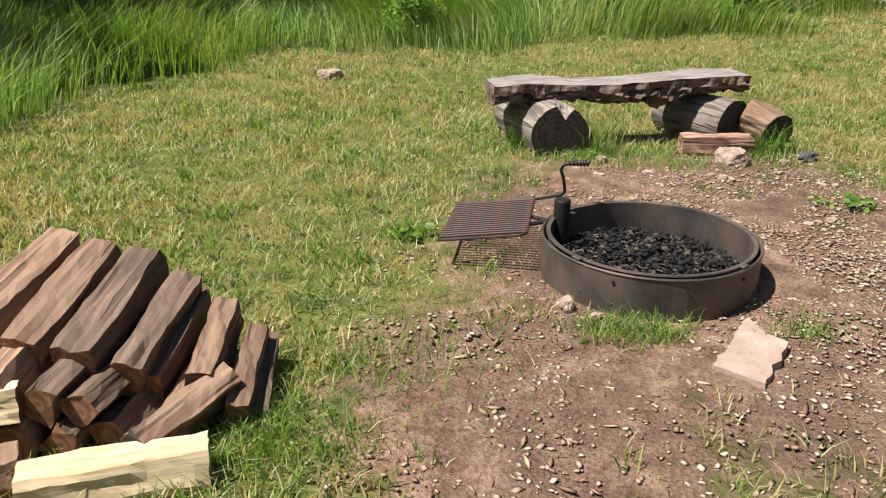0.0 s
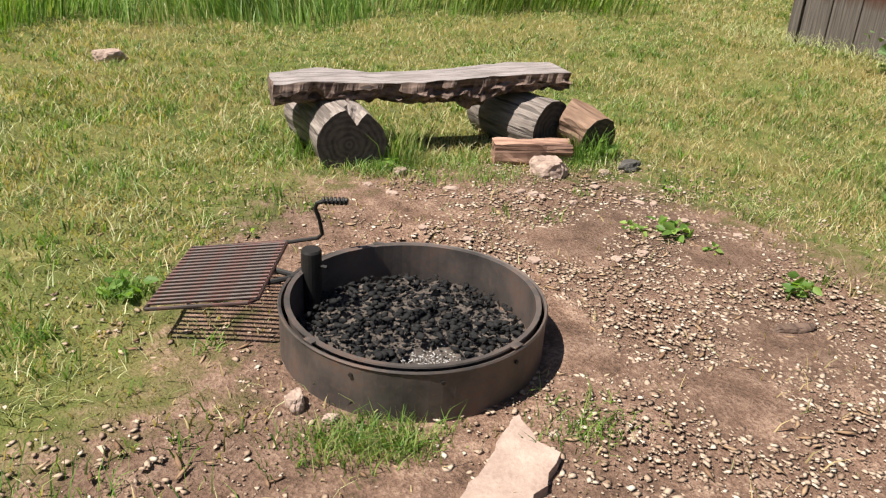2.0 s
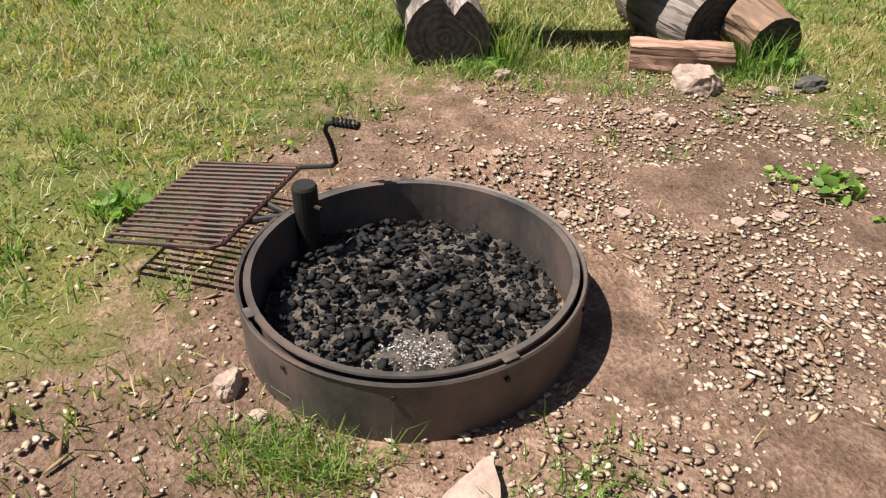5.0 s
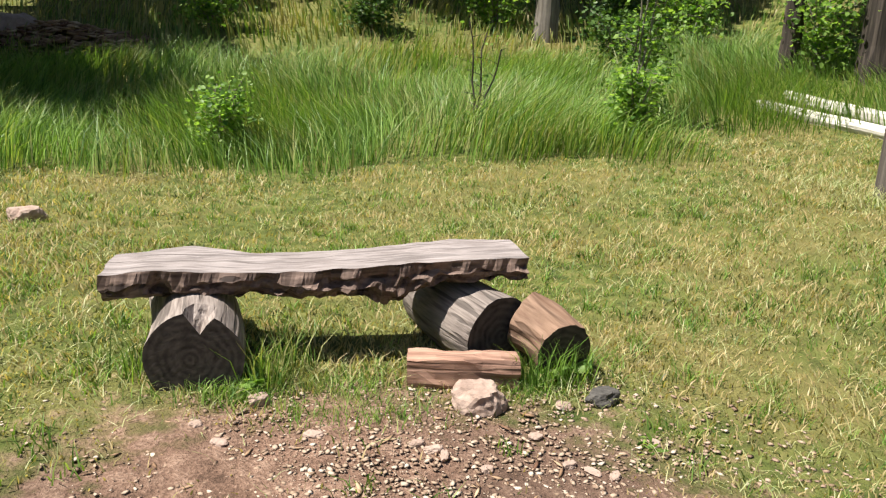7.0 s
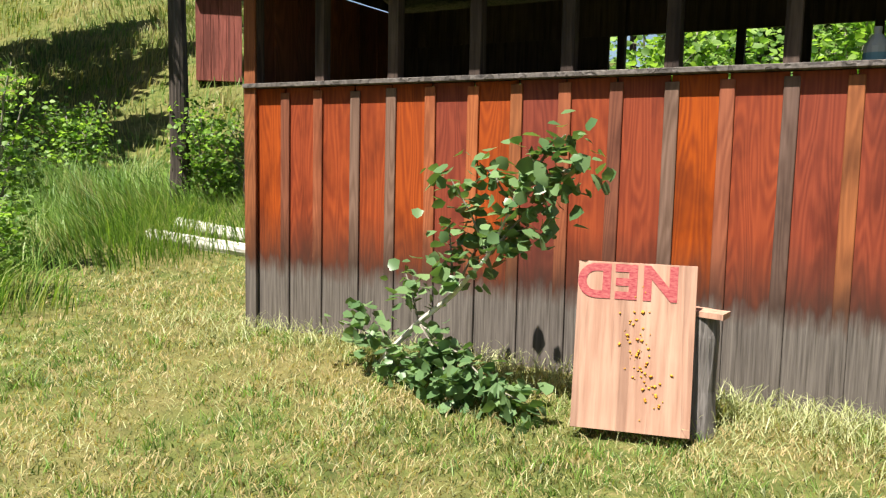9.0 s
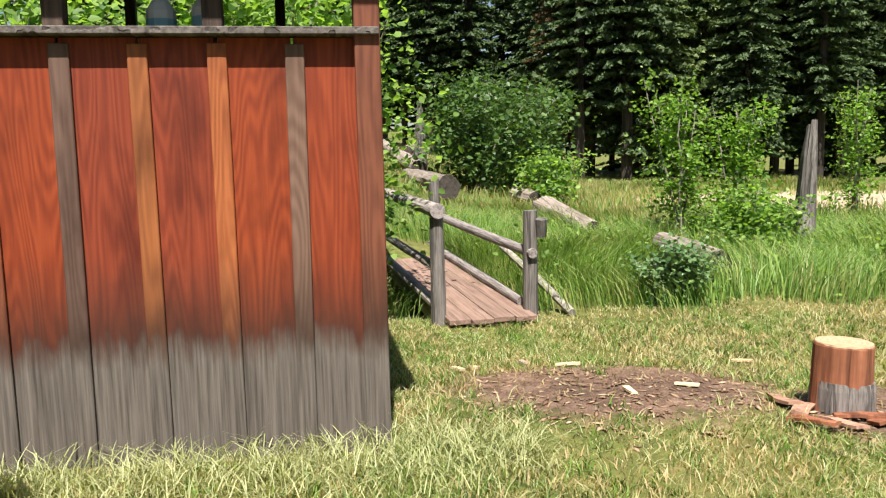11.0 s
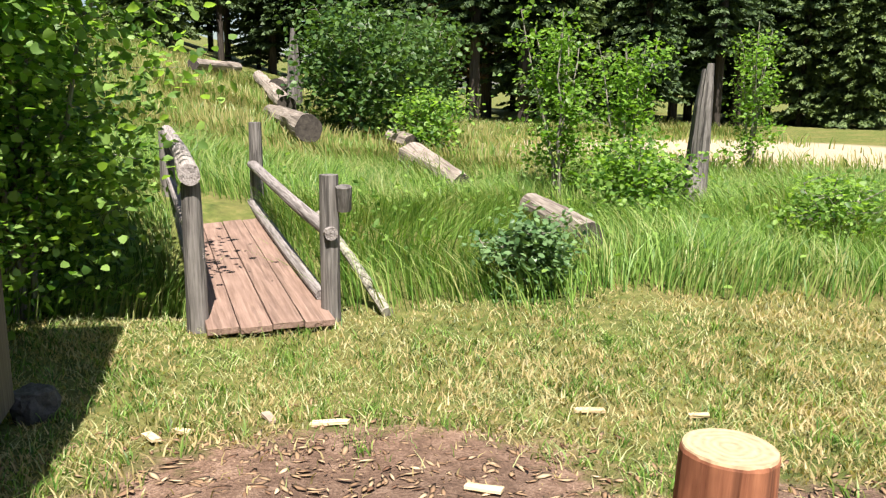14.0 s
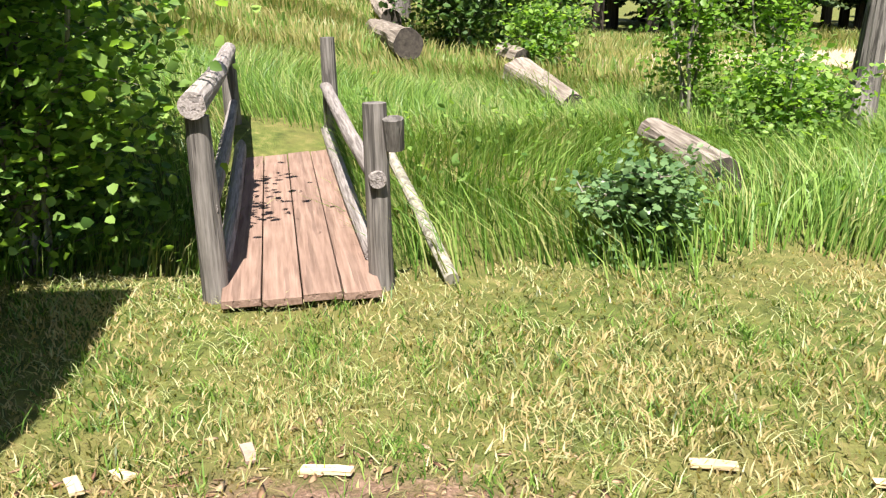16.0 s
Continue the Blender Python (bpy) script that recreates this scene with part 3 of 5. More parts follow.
part("outer_wall", revolve([(0.462, -0.05), (0.470, -0.05), (0.470, 0.225), (0.474, 0.232), (0.470, 0.24), (0.462, 0.235)], 72, 0.006), M_STEEL, ring, smooth=False)
part("inner_flange", revolve([(0.432, -0.02), (0.440, -0.02), (0.441, 0.232), (0.452, 0.240), (0.450, 0.247), (0.432, 0.244)], 72, 0.008), M_STEEL, ring, "soot-stained inner steel lip")
# no openings: dark stubs on the wall imitate the shade inside bolt holes
for th in (-130, -95, -62, -20, 40, 100):
    a = radians(th)
    part("bolt_hole", tube([(q * RS * math.cos(a), q * RS * math.sin(a), 0.17) for q in (0.469, 0.4765)], [0.008] * 2, 8), M_SOOT, ring)
for th in (92, 208, 300):
    a = radians(th)
    o = part("rim_tab", box(0.022, 0.045, 0.006, 0.001), M_STEEL, ring)
    o.matrix_basis = pose(0.456 * RS * math.cos(a), 0.456 * RS * math.sin(a), 0.222, 0, 0, th)
PX, PY = -0.345, 0.305
part("post_sleeve", tube([(PX, PY, 0.0), (PX, PY, 0.305), (PX, PY, 0.315)], [0.042, 0.042, 0.037], 20), M_SOOT, ring, "black steel post sleeve")
part("post_pin", tube([(PX + 0.03, PY - 0.03, 0.25), (PX + 0.055, PY - 0.05, 0.25)], [0.008] * 2, 8), M_SOOT, ring)
grate = holder("grate", pose(-0.685, 0.425, 0.185, 0, -8, -20))
grate.parent = ring
GW, GD = 0.41, 0.56
corner = [(-GW / 2 - 0.02, -GD / 2), (GW / 2 - 0.03, -GD / 2), (GW / 2 + 0.0, -GD / 2 + 0.03), (GW / 2 + 0.0, GD / 2)]
part("grate_frame", tube([(x, y, 0) for x, y in corner] + [(GW / 2, GD / 2, 0)], [0.008] * 5, 8), M_RUSTY, grate)
part("grate_frame", tube([(-GW / 2 - 0.02, -GD / 2, 0), (-GW / 2 - 0.02, GD / 2, 0), (GW / 2, GD / 2, 0)], [0.008] * 3, 8), M_RUSTY, grate)
bar = part("bar", tube([(-GW / 2 - 0.02, 0, 0.004), (GW / 2, 0, 0.004)], [0.0072] * 2, 7), M_RUSTY, grate)
for k in range(17):
    m = pose(0, -GD / 2 + 0.031 * (k + 1), 0.002)
    if k == 0:
        bar.matrix_basis = m
    else:
        shared("bar", bar, grate, m)
part("support_arm", tube([(GW / 2 - 0.02, -0.10, -0.012), (GW / 2 + 0.12, -0.03, -0.02)], [0.012] * 2, 8), M_SOOT, grate)
part("support_arm", tube([(GW / 2, 0.02, -0.012), (GW / 2 + 0.11, -0.02, -0.03)], [0.012] * 2, 8), M_SOOT, grate)
hp = [(GW / 2 + a, GD / 2 - b, c) for a, b, c in ((0.0, 0.01, 0.0), (0.07, 0.025, 0.012), (0.145, 0.035, 0.022), (0.168, 0.04, 0.04), (0.168, 0.045, 0.11), (0.158, 0.05, 0.165), (0.172, 0.055, 0.19), (0.205, 0.065, 0.20), (0.31, 0.09, 0.205))]
part("handle_rod", tube(hp, [0.009] * len(hp), 8), M_SOOT, grate, "bent black steel lifting handle")
coil = [(GW / 2 + 0.20 + 0.105 * k / 60, GD / 2 - 0.062 - 0.028 * k / 60 + 0.013 * math.cos(k * 0.63), 0.202 + 0.013 * math.sin(k * 0.63)) for k in range(61)]
part("coil_grip", tube(coil, [0.0055] * 61, 6), M_SOOT, grate)
# ash and coals inside
bm = bmesh.new()
bmesh.ops.create_grid(bm, x_segments=40, y_segments=40, size=0.475)
bmesh.ops.delete(bm, geom=[v for v in bm.verts if v.co.xy.length > 0.472], context="VERTS")
for v in bm.verts:
    v.co.z = 0.045 + 0.03 * noise.noise(v.co * 7) + 0.02 * noise.noise(v.co * 19) + 0.02 * (v.co.y + 0.1)
ash = part("ash_bed", bm, M_ASH)
ash.matrix_basis = Matrix.Translation(RING)
tagged(ash, "grey-brown ash bed inside the fire ring", "ash")
a = rng.uniform(0, 2 * np.pi, 3000)
r = 0.445 * np.sqrt(rng.uniform(0, 1, 3000))
px, py = r * np.cos(a), r * np.sin(a)
keep = (px - 0.0) ** 2 + (py + 0.22) ** 2 > 0.1 ** 2 * rng.uniform(0.2, 2.5, 3000)
px, py = px[keep], py[keep]
coals = lumps("charcoal", np.stack([px + RING.x, py + RING.y, 0.03 + 0.02 * (py + 0.1) + rng.uniform(0, 0.03, len(px))], 1), 0.002 + 0.02 * rng.uniform(0, 1, len(px)) ** 4.0, M_CHAR, rng, 0.55, None, 1.4)
tagged(coals, "black burnt charcoal pieces in the fire ring", "charcoal", kind="stuff")
wa = rng.normal(0, 0.05, (420, 2)) * np.array([1.6, 0.9]) + np.array([0.02, -0.23])
white = lumps("white_ash", np.stack([wa[:, 0] + RING.x, wa[:, 1] + RING.y, np.full(420, 0.022) + rng.uniform(0, 0.012, 420)], 1), rng.uniform(0.001, 0.005, 420), M_ASH_WHITE, rng, 0.4)
tagged(white, "pale powdery ash among the coals", "ash", kind="stuff")
ca = rng.normal(0, 0.13, (420, 2)) + np.array([0.86, 3.50])
coals2 = lumps("spilled_charcoal", np.stack([ca[:, 0], ca[:, 1], np.full(420, -0.028) + 0.008], 1), rng.uniform(0.003, 0.012, 420), M_CHAR, rng, 0.7)
tagged(coals2, "small charcoal bits spilled under the grate", "charcoal", kind="stuff")

# ---- log bench ----
bench = holder("log_bench", pose(2.20, 5.88, 0, 0, 0, 0.3))
tagged(bench, "rough half-log bench with silver weathered seat", "bench")
bm = bmesh.new()
NX, prof_n = 110, 18
secs = []
for i in range(NX + 1):
    s = i / NX
    x = -1.0 + 2.0 * s
    bulge = 0.05 * math.exp(-((x - 0.72) / 0.22) ** 2) + 0.10 * math.exp(-((x + 0.62) / 0.16) ** 2)
    top = 0.505 + 0.012 * sm(0.15, 0.95, x) - 0.03 * math.exp(-((x + 0.2) / 0.5) ** 2) - 0.02 * sm(-0.75, -1.0, x)
    lowb = 0.335 + 0.03 * sm(0.2, 0.95, x) - 0.02 * math.sin(x * 5.0 + 1) + 0.03 * noise.noise(Vector((x * 4, 0, 0))) - 0.05 * math.exp(-((x - 0.30) / 0.07) ** 2)
    front = -0.165 + 0.025 * noise.noise(Vector((x * 3, 7, 0))) + 0.018 * noise.noise(Vector((x * 11, 3, 0)))
    back = 0.16 + bulge + 0.02 * noise.noise(Vector((x * 3, 17, 0)))
    sec = []
    for j in range(prof_n):
        if j < 5:
            f = j / 4
            y, z = front + (back - front) * f, top + 0.006 * noise.noise(Vector((x * 8, f * 6, 0)))
        elif j < 9:
            f = (j - 4) / 4
            y, z = back - 0.10 * f * f, top - (top - lowb) * f
        else:
            f = (j - 8) / 10
            y0 = back - 0.10
            y, z = y0 + (front - y0) * min(1, f * 1.6), lowb + (top - lowb) * max(0, (f - 0.4) / 0.75)
            if f > 0.3:
                y += 0.075 * noise.noise(Vector((x * 6, z * 30, 4))) + 0.03 * noise.noise(Vector((x * 23, z * 60, 1)))
                z += 0.03 * noise.noise(Vector((x * 14, z * 20, 9)))
        sec.append(bm.verts.new((x + 0.02 * noise.noise(Vector((y * 30, z * 30, s * 3))) * (i in (0, NX)), y, z)))
    secs.append(sec)
for a_, b_ in zip(secs, secs[1:]):
    for j in range(prof_n):
        f = bm.faces.new((a_[j], a_[(j + 1) % prof_n], b_[(j + 1) % prof_n], b_[j]))
        f.material_index = 0 if j < 4 else 1
for s_ in (secs[0], secs[-1]):
    bm.faces.new(s_).material_index = 1
part("seat", bm, [M_SILVER, M_EDGE], bench, "silver-grey slab seat with ragged rotten edge")


def support(x, y, r, length, yaw, seed, notch):
    bm = log_mesh(length, r, r * 0.97, seed, 40, 0.05, 12, "y")
    if notch:
        for v in bm.verts:
            if v.co.z > r * 0.55 and abs(v.co.x - 0.045) < 0.05 and v.co.y < -length / 2 + 0.12:
                v.co.z -= 0.085 * (1 - abs(v.co.x - 0.045) / 0.05) + 0.015
    o = part("support_log", bm, [M_SILVER_Y, M_LOG_END], bench, "thick weathered log with dark end")
    o.matrix_basis = pose(x, y, r - 0.045, 0, 0, yaw)


support(-0.63, -0.03, 0.215, 0.80, 5, 2, True)
support(0.74, 0.04, 0.20, 0.68, 19, 5, False)

stump = part("stump_log", log_mesh(0.29, 0.14, 0.15, 8, 30, 0.12, 10, "y"), [M_SPLIT, M_LOG_END])
stump.matrix_basis = pose(3.255, 5.57, 0.165, 12, 0, 26)
tagged(stump, "short weathered log round with split bark beside the bench", "log")


def firewood(m, sx, sy, sz, mat_, end_mat, seed, label, wedge=0.3, axis=1):
    """A split billet: four- or three-sided, with rough split faces; long along y or x."""
    rnd_ = random.Random(seed)
    bm = bmesh.new()
    n = 12
    cs = [(-0.5, -0.5), (0.5, -0.5), (0.5 - wedge * rnd_.uniform(0.2, 1), 0.5), (-0.5 + wedge * rnd_.uniform(0, 1), 0.5 - rnd_.uniform(0, 0.15))]
    loop = []
    for k in range(4):
        a_, b_ = cs[k], cs[(k + 1) % 4]
        for j in range(4):
            loop.append((a_[0] + (b_[0] - a_[0]) * j / 4, a_[1] + (b_[1] - a_[1]) * j / 4))
    secs_ = []
    for i in range(n + 1):
        t = i / n - 0.5
        sec = []
        for k, (u, v) in enumerate(loop):
            q = Vector((u * 3 + seed, v * 3, t * 2.5))
            du = 0.10 * noise.noise(q) + 0.05 * noise.noise(q * 3.1)
            dv = 0.10 * noise.noise(q + Vector((9, 9, 9))) + 0.05 * noise.noise(q * 3.3)
            a_, b_, l_ = (u + du) * sx, (v + dv) * sz, t * sy + (0.008 * noise.noise(q * 4) if i in (0, n) else 0)
            sec.append(bm.verts.new((a_, l_, b_) if axis == 1 else (l_, a_, b_)))
        secs_.append(sec)
    for a_, b_ in zip(secs_, secs_[1:]):
        for j in range(16):
            bm.faces.new((a_[j], a_[(j + 1) % 16], b_[(j + 1) % 16], b_[j]))
    for s_ in (secs_[0], secs_[-1]):
        bm.faces.new(s_).material_index = 1
    o = part("firewood_log", bm, [mat_, end_mat])
    o.matrix_basis = m
    tagged(o, label, "firewood", "split firewood")
    return o


firewood(pose(2.83, 5.44, 0.055, 2, 0, -11), 0.14, 0.52, 0.165, M_WEDGE, M_WEDGE, 31, "reddish split firewood log lying before the bench", 0.5, 0)
# the wood pile: upper course leaning over a lower one
PILE_AT = (-0.07, 0.27)
PILE = [(-1.13, 2.58, 0.40, 0.17, 0.62, 0.17, 20), (-0.96, 2.52, 0.37, 0.15, 0.62, 0.15, 18), (-0.79, 2.48, 0.33, 0.17, 0.62, 0.16, 17), (-0.65, 2.42, 0.27, 0.13, 0.55, 0.15, 16), (-0.585, 2.44, 0.20, 0.08, 0.52, 0.13, 15),
        (-0.455, 2.37, 0.20, 0.11, 0.44, 0.14, 10), (-0.345, 2.32, 0.10, 0.10, 0.46, 0.12, 5), (-0.29, 2.36, 0.04, 0.07, 0.46, 0.10, 3)]
for k, (x, y, z, sx, sy, sz, yaw) in enumerate(PILE):
    firewood(pose(x + PILE_AT[0], y + PILE_AT[1] + 0.03, z * 0.84, 15, 14 - 4 * (k % 3), -yaw), sx * 0.98, sy * 0.88, sz * 1.05, M_SPLIT if k in (0, 1, 5, 6) else M_SPLIT_DARK, M_SPLIT_END if k != 5 else M_LOG_END, 40 + k, "brown split firewood log leaning on the wood pile", 0.2)
LOWER = [(-1.05, 2.36, 0.22), (-0.88, 2.34, 0.19), (-0.73, 2.32, 0.15), (-1.00, 2.33, 0.07), (-0.83, 2.32, 0.05), (-0.66, 2.33, 0.04), (-0.53, 2.28, 0.05), (-1.22, 2.40, 0.15), (-1.20, 2.40, 0.05), (-1.30, 2.5, 0.28)]
for k, (x, y, z) in enumerate(LOWER):
    firewood(pose(x + PILE_AT[0], y + PILE_AT[1], z, 3, 30 * (k % 3), -12 - 5 * (k % 3)), 0.13, 0.5, 0.13, M_SPLIT_DARK if k % 3 else M_SPLIT, M_SPLIT_END, 60 + k, "dark split firewood log low in the wood pile", 0.35)
firewood(pose(-0.60, 2.38, 0.10, 6, 35, -35), 0.12, 0.40, 0.12, M_SPLIT, M_LOG_END, 75, "rotten-ended split log on the wood pile", 0.3)
firewood(pose(-0.77, 2.16, 0.055, 0, 0, 6), 0.15, 0.53, 0.13, M_FRESH, M_FRESH, 81, "pale freshly split firewood log lying in sunlight", 0.4, 0)
firewood(pose(-1.25, 2.16, 0.06, 0, 0, 14), 0.14, 0.42, 0.15, M_SPLIT, M_SPLIT_END, 82, "brown split log at the foot of the pile", 0.3, 0)
firewood(pose(-1.26, 2.36, 0.19, 0, 0, 10), 0.12, 0.36, 0.10, M_FRESH, M_SPLIT_END, 83, "pale split log on the foot of the pile", 0.3, 0)


def rock(name, x, y, sx, sy, sz, seed, label, up=0.0, yaw=0, material=None):
    bm = bmesh.new()
    bmesh.ops.create_icosphere(bm, subdivisions=4, radius=1)
    for v in bm.verts:
        d = v.co.normalized()
        k = 1 + 0.32 * noise.noise(d * 1.3 + Vector((seed, 0, 0))) + 0.12 * noise.noise(d * 4 + Vector((0, seed, 0)))
        q = d * k
        q.z = max(-0.8, min(0.62 + 0.1 * noise.noise(d * 3), q.z))
        v.co = Vector((q.x * sx, q.y * sy, q.z * sz))
    o = part(name, bm, material or M_STONE)
    o.matrix_basis = pose(x, y, gz(x, y) + up, 0, 0, yaw)
    tagged(o, label, "rock")
    return o


def slab(x, y, corners, thick, label):
    """A flat angular plate of sandstone with a chipped edge."""
    bm = bmesh.new()
    loop = []
    for k, (a, b) in enumerate(corners):
        c, d = corners[(k + 1) % len(corners)]
        for j in range(5):
            f = j / 5
            q = Vector((a + (c - a) * f, b + (d - b) * f, 0))
            w = 0.014 * noise.noise(q * 17)
            loop.append(bm.verts.new((q.x + w, q.y - w, thick + 0.006 * noise.noise(q * 9))))
    top = bm.faces.new(loop)
    ex = bmesh.ops.extrude_face_region(bm, geom=[top])
    for v in [g_ for g_ in ex["geom"] if isinstance(g_, bmesh.types.BMVert)]:
        v.co = Vector((v.co.x * 1.05, v.co.y * 1.05, -0.04))
    o = part("flat_rock", bm, M_STONE)
    o.matrix_basis = pose(x, y, gz(x, y), 2, -2, 0)
    tagged(o, label, "rock")


slab(1.52, 2.60, [(-0.20, -0.07), (-0.07, -0.23), (-0.01, -0.16), (0.18, 0.03), (0.13, 0.10), (0.12, 0.24), (0.03, 0.17), (-0.06, 0.06)], 0.035, "flat pinkish sandstone slab on bare soil")
rock("rock", 2.85, 5.22, 0.12, 0.10, 0.10, 6, "rough pale angular rock before the bench", 0.03, -30)
rock("rock", 0.93, 3.13, 0.052, 0.032, 0.045, 9, "small pink stone beside the fire ring", 0.02, 75)
rock("rock", 1.03, 3.02, 0.028, 0.02, 0.02, 11, "tiny pale stone beside the fire ring", 0.01, 10)
rock("rock", 3.42, 5.18, 0.08, 0.06, 0.06, 14, "small dark stone in the grass", 0.02, 30, M_DARKSTONE)
rock("rock", 1.90, 5.33, 0.05, 0.035, 0.035, 17, "small pale stone in front of the bench", 0.012, 30)
rock("rock", 3.05, 3.15, 0.10, 0.03, 0.03, 19, "thin brown stone on the trodden soil", 0.008, -8, M_SPLIT_DARK)
rock("rock", 0.1, 8.3, 0.13, 0.08, 0.10, 20, "small pale rock lying on the lawn", 0.04, 10)
rock("rock", -2.79, 17.3, 0.5, 0.3, 0.35, 23, "white boulder lying in the meadow", 0.1, 0)
rs = random.Random(77)
for k in range(26):
    x, y = rs.uniform(1.6, 3.7), rs.uniform(3.9, 5.2)
    rock("rock", x, y, rs.uniform(0.02, 0.042), rs.uniform(0.016, 0.03), rs.uniform(0.012, 0.022), 200 + k, "pale rounded stone in the gravelly soil", 0.004, rs.uniform(0, 180))

# ---- gravel, chips ----


def scatter(n, x0, x1, y0, y1, weight):
    x, y = rng.uniform(x0, x1, n), rng.uniform(y0, y1, n)
    k = rng.uniform(0, 1, n) < weight(x, y)
    return x[k], y[k]


x, y = scatter(70000, -0.6, 4.4, 1.2, 5.5, lambda x, y: bare_at(x, y) * (np.hypot(x - RING.x, y - RING.y) > 0.5) * (0.25 + 0.75 * sm(1.2, 2.4, x)))
peb = lumps("gravel", np.stack([x, y, ground_z(x, y) + 0.003], 1), 0.0025 + 0.014 * rng.uniform(0, 1, len(x)) ** 2.8, M_PEBBLE, rng, 0.22, None, 1.25)
tagged(peb, "scattered pale pebbles on trodden soil", "gravel", kind="stuff")
x, y = scatter(7000, 7.3, 11.4, -2.2, 3.2, lambda x, y: np.clip(bare_at(x, y) * 1.3, 0, 1))
chips = lumps("wood_chips", np.stack([x, y, ground_z(x, y) + 0.008], 1), 0.004 + 0.014 * rng.uniform(0, 1, len(x)) ** 2, M_CHIPS, rng, 0.13, None, 3.0)
tagged(chips, "brown and pale splitting chips round the chopping block", "wood chips", kind="stuff")
x, y = scatter(500, -0.2, 3.2, 1.5, 5.2, lambda x, y: bare_at(x, y) * (np.hypot(x - RING.x, y - RING.y) > 0.52))
bits = lumps("twigs", np.stack([x, y, ground_z(x, y) + 0.006], 1), rng.uniform(0.004, 0.012, len(x)), M_CHIPS, rng, 0.3, None, 4.0)
tagged(bits, "twigs and bark bits on the soil", "twigs", kind="stuff")

# ---- chopping block ----
BX, BY = 9.12, 0.25
block = holder("chopping_block", pose(BX, BY, gz(BX, BY), 2, 1, 0) @ Matrix.Diagonal((0.87, 0.87, 0.86, 1)))
tagged(block, "upright round chopping block with peeling red bark", "chopping block")
part("trunk", tube([(0, 0, z) for z in (-0.02, 0.08, 0.17, 0.25, 0.34, 0.43, 0.445)], [0.195, 0.19, 0.188, 0.186, 0.184, 0.182, 0.176], 36, None, 0.06, 4), M_BARKRED, block, "reddish trunk with grey scaly bark")
part("cut_top", tube([(0, 0, 0.44), (0, 0, 0.452)], [0.178, 0.174], 36, None, 0.05, 4), M_BLOCKTOP, block, "pale sawn top")
part("bark_sheet", tube([(0, 0, z) for z in (0.0, 0.08, 0.15, 0.20)], [0.202, 0.20, 0.196, 0.188], 36, None, 0.12, 9), M_SILVER_Z, block, "grey scaly bark round the foot")
for k, (dx, dy, yaw) in enumerate(((-0.32, 0.12, 20), (-0.22, -0.02, 70), (-0.12, 0.26, -30), (-0.30, -0.15, 110), (0.05, 0.30, 10), (-0.36, 0.3, 50))):
    o = part("bark_slab", box(0.26, 0.09, 0.018, 0, None, (0, 0, 0), 0.02, 3, k + 3), M_BARKRED if k % 2 else M_PLY)
    o.matrix_basis = pose(BX + dx, BY + dy, gz(BX + dx, BY + dy) + 0.02 + 0.004 * k, 5, 4, yaw)
    tagged(o, "loose slab of bark beside the chopping block", "bark", "bark slabs")
for k, (x, y, L, yaw) in enumerate(((10.6, 2.0, 0.15, 30), (10.4, 2.38, 0.12, 60), (10.48, 1.68, 0.22, 80), (10.66, 0.32, 0.2, 85), (9.6, 1.0, 0.18, 70), (9.4, 1.4, 0.16, 15), (10.6, -0.25, 0.12, 80), (10.3, 2.5, 0.14, 40))):
    o = part("wood_splinter", box(L * 0.85, 0.045, 0.014, 0, None, (0, 0, 0), 0.012, 2, k + 20), M_FRESH if k != 0 else M_STONE)
    o.matrix_basis = pose(x, y, gz(x, y) + 0.02, 3, 3, yaw)
    tagged(o, "pale split-off wood splinter on the grass", "wood chip", "wood splinters")

# ---- plywood sign, stump behind it ----
PLY_L, PLY_R = Vector((6.87, 4.82, 0)), Vector((7.14, 4.255, 0))
pd = (PLY_R - PLY_L).normalized()
pw = (PLY_R - PLY_L).length
PH = 0.91
base = (PLY_L + PLY_R) / 2
lean = Matrix(((pd.x, -pd.y, 0, base.x), (pd.y, pd.x, 0, base.y), (0, 0, 1, 0.245), (0, 0, 0, 1))) @ pose(0, 0, 0, -10, 0, 0)
sign = holder("plywood_sign", lean)
tagged(sign, "leaning plywood sheet with upside-down red spray-painted letters", "sign")
part("sheet", box(pw, 0.016, PH, 0.002, at=(0, 0, PH / 2)), M_PLY, sign)
curve = bpy.data.curves.new("letters", "FONT")
curve.body, curve.size, curve.extrude, curve.align_x, curve.offset = "NED", 0.25, 0.001, "CENTER", 0.010
curve.space_character = 1.12
tmp = new("letters_curve", curve)
bpy.context.view_layer.update()
me = bpy.data.meshes.new_from_object(tmp.evaluated_get(bpy.context.evaluated_depsgraph_get()))
bpy.data.objects.remove(tmp)
me.materials.clear()
me.materials.append(M_REDPAINT)
letters = new("letters", me)
letters.parent = sign
letters.matrix_basis = pose(-0.045, -0.0105, PH - 0.02, 90, 180, 0)
letters["label"] = "red spray-painted letters NED, upside down"
fa = rng.normal(0, 1, (70, 2)) * np.array([0.045, 0.09])
fz = np.where(rng.uniform(0, 1, 70) < 0.65, 0.50, 0.24)
fung = lumps("orange_fungus", np.stack([fa[:, 0] + 0.02 + (fz < 0.3) * 0.07, np.full(70, -0.011), fz + fa[:, 1]], 1), rng.uniform(0.003, 0.012, 70), M_LICHEN, rng, 0.9, sign)
tagged(fung, "orange crusty fungus patches", kind="stuff")
sx, sy = 7.40, 4.35
stump2 = holder("grey_stump", pose(sx, sy, gz(sx, sy)))
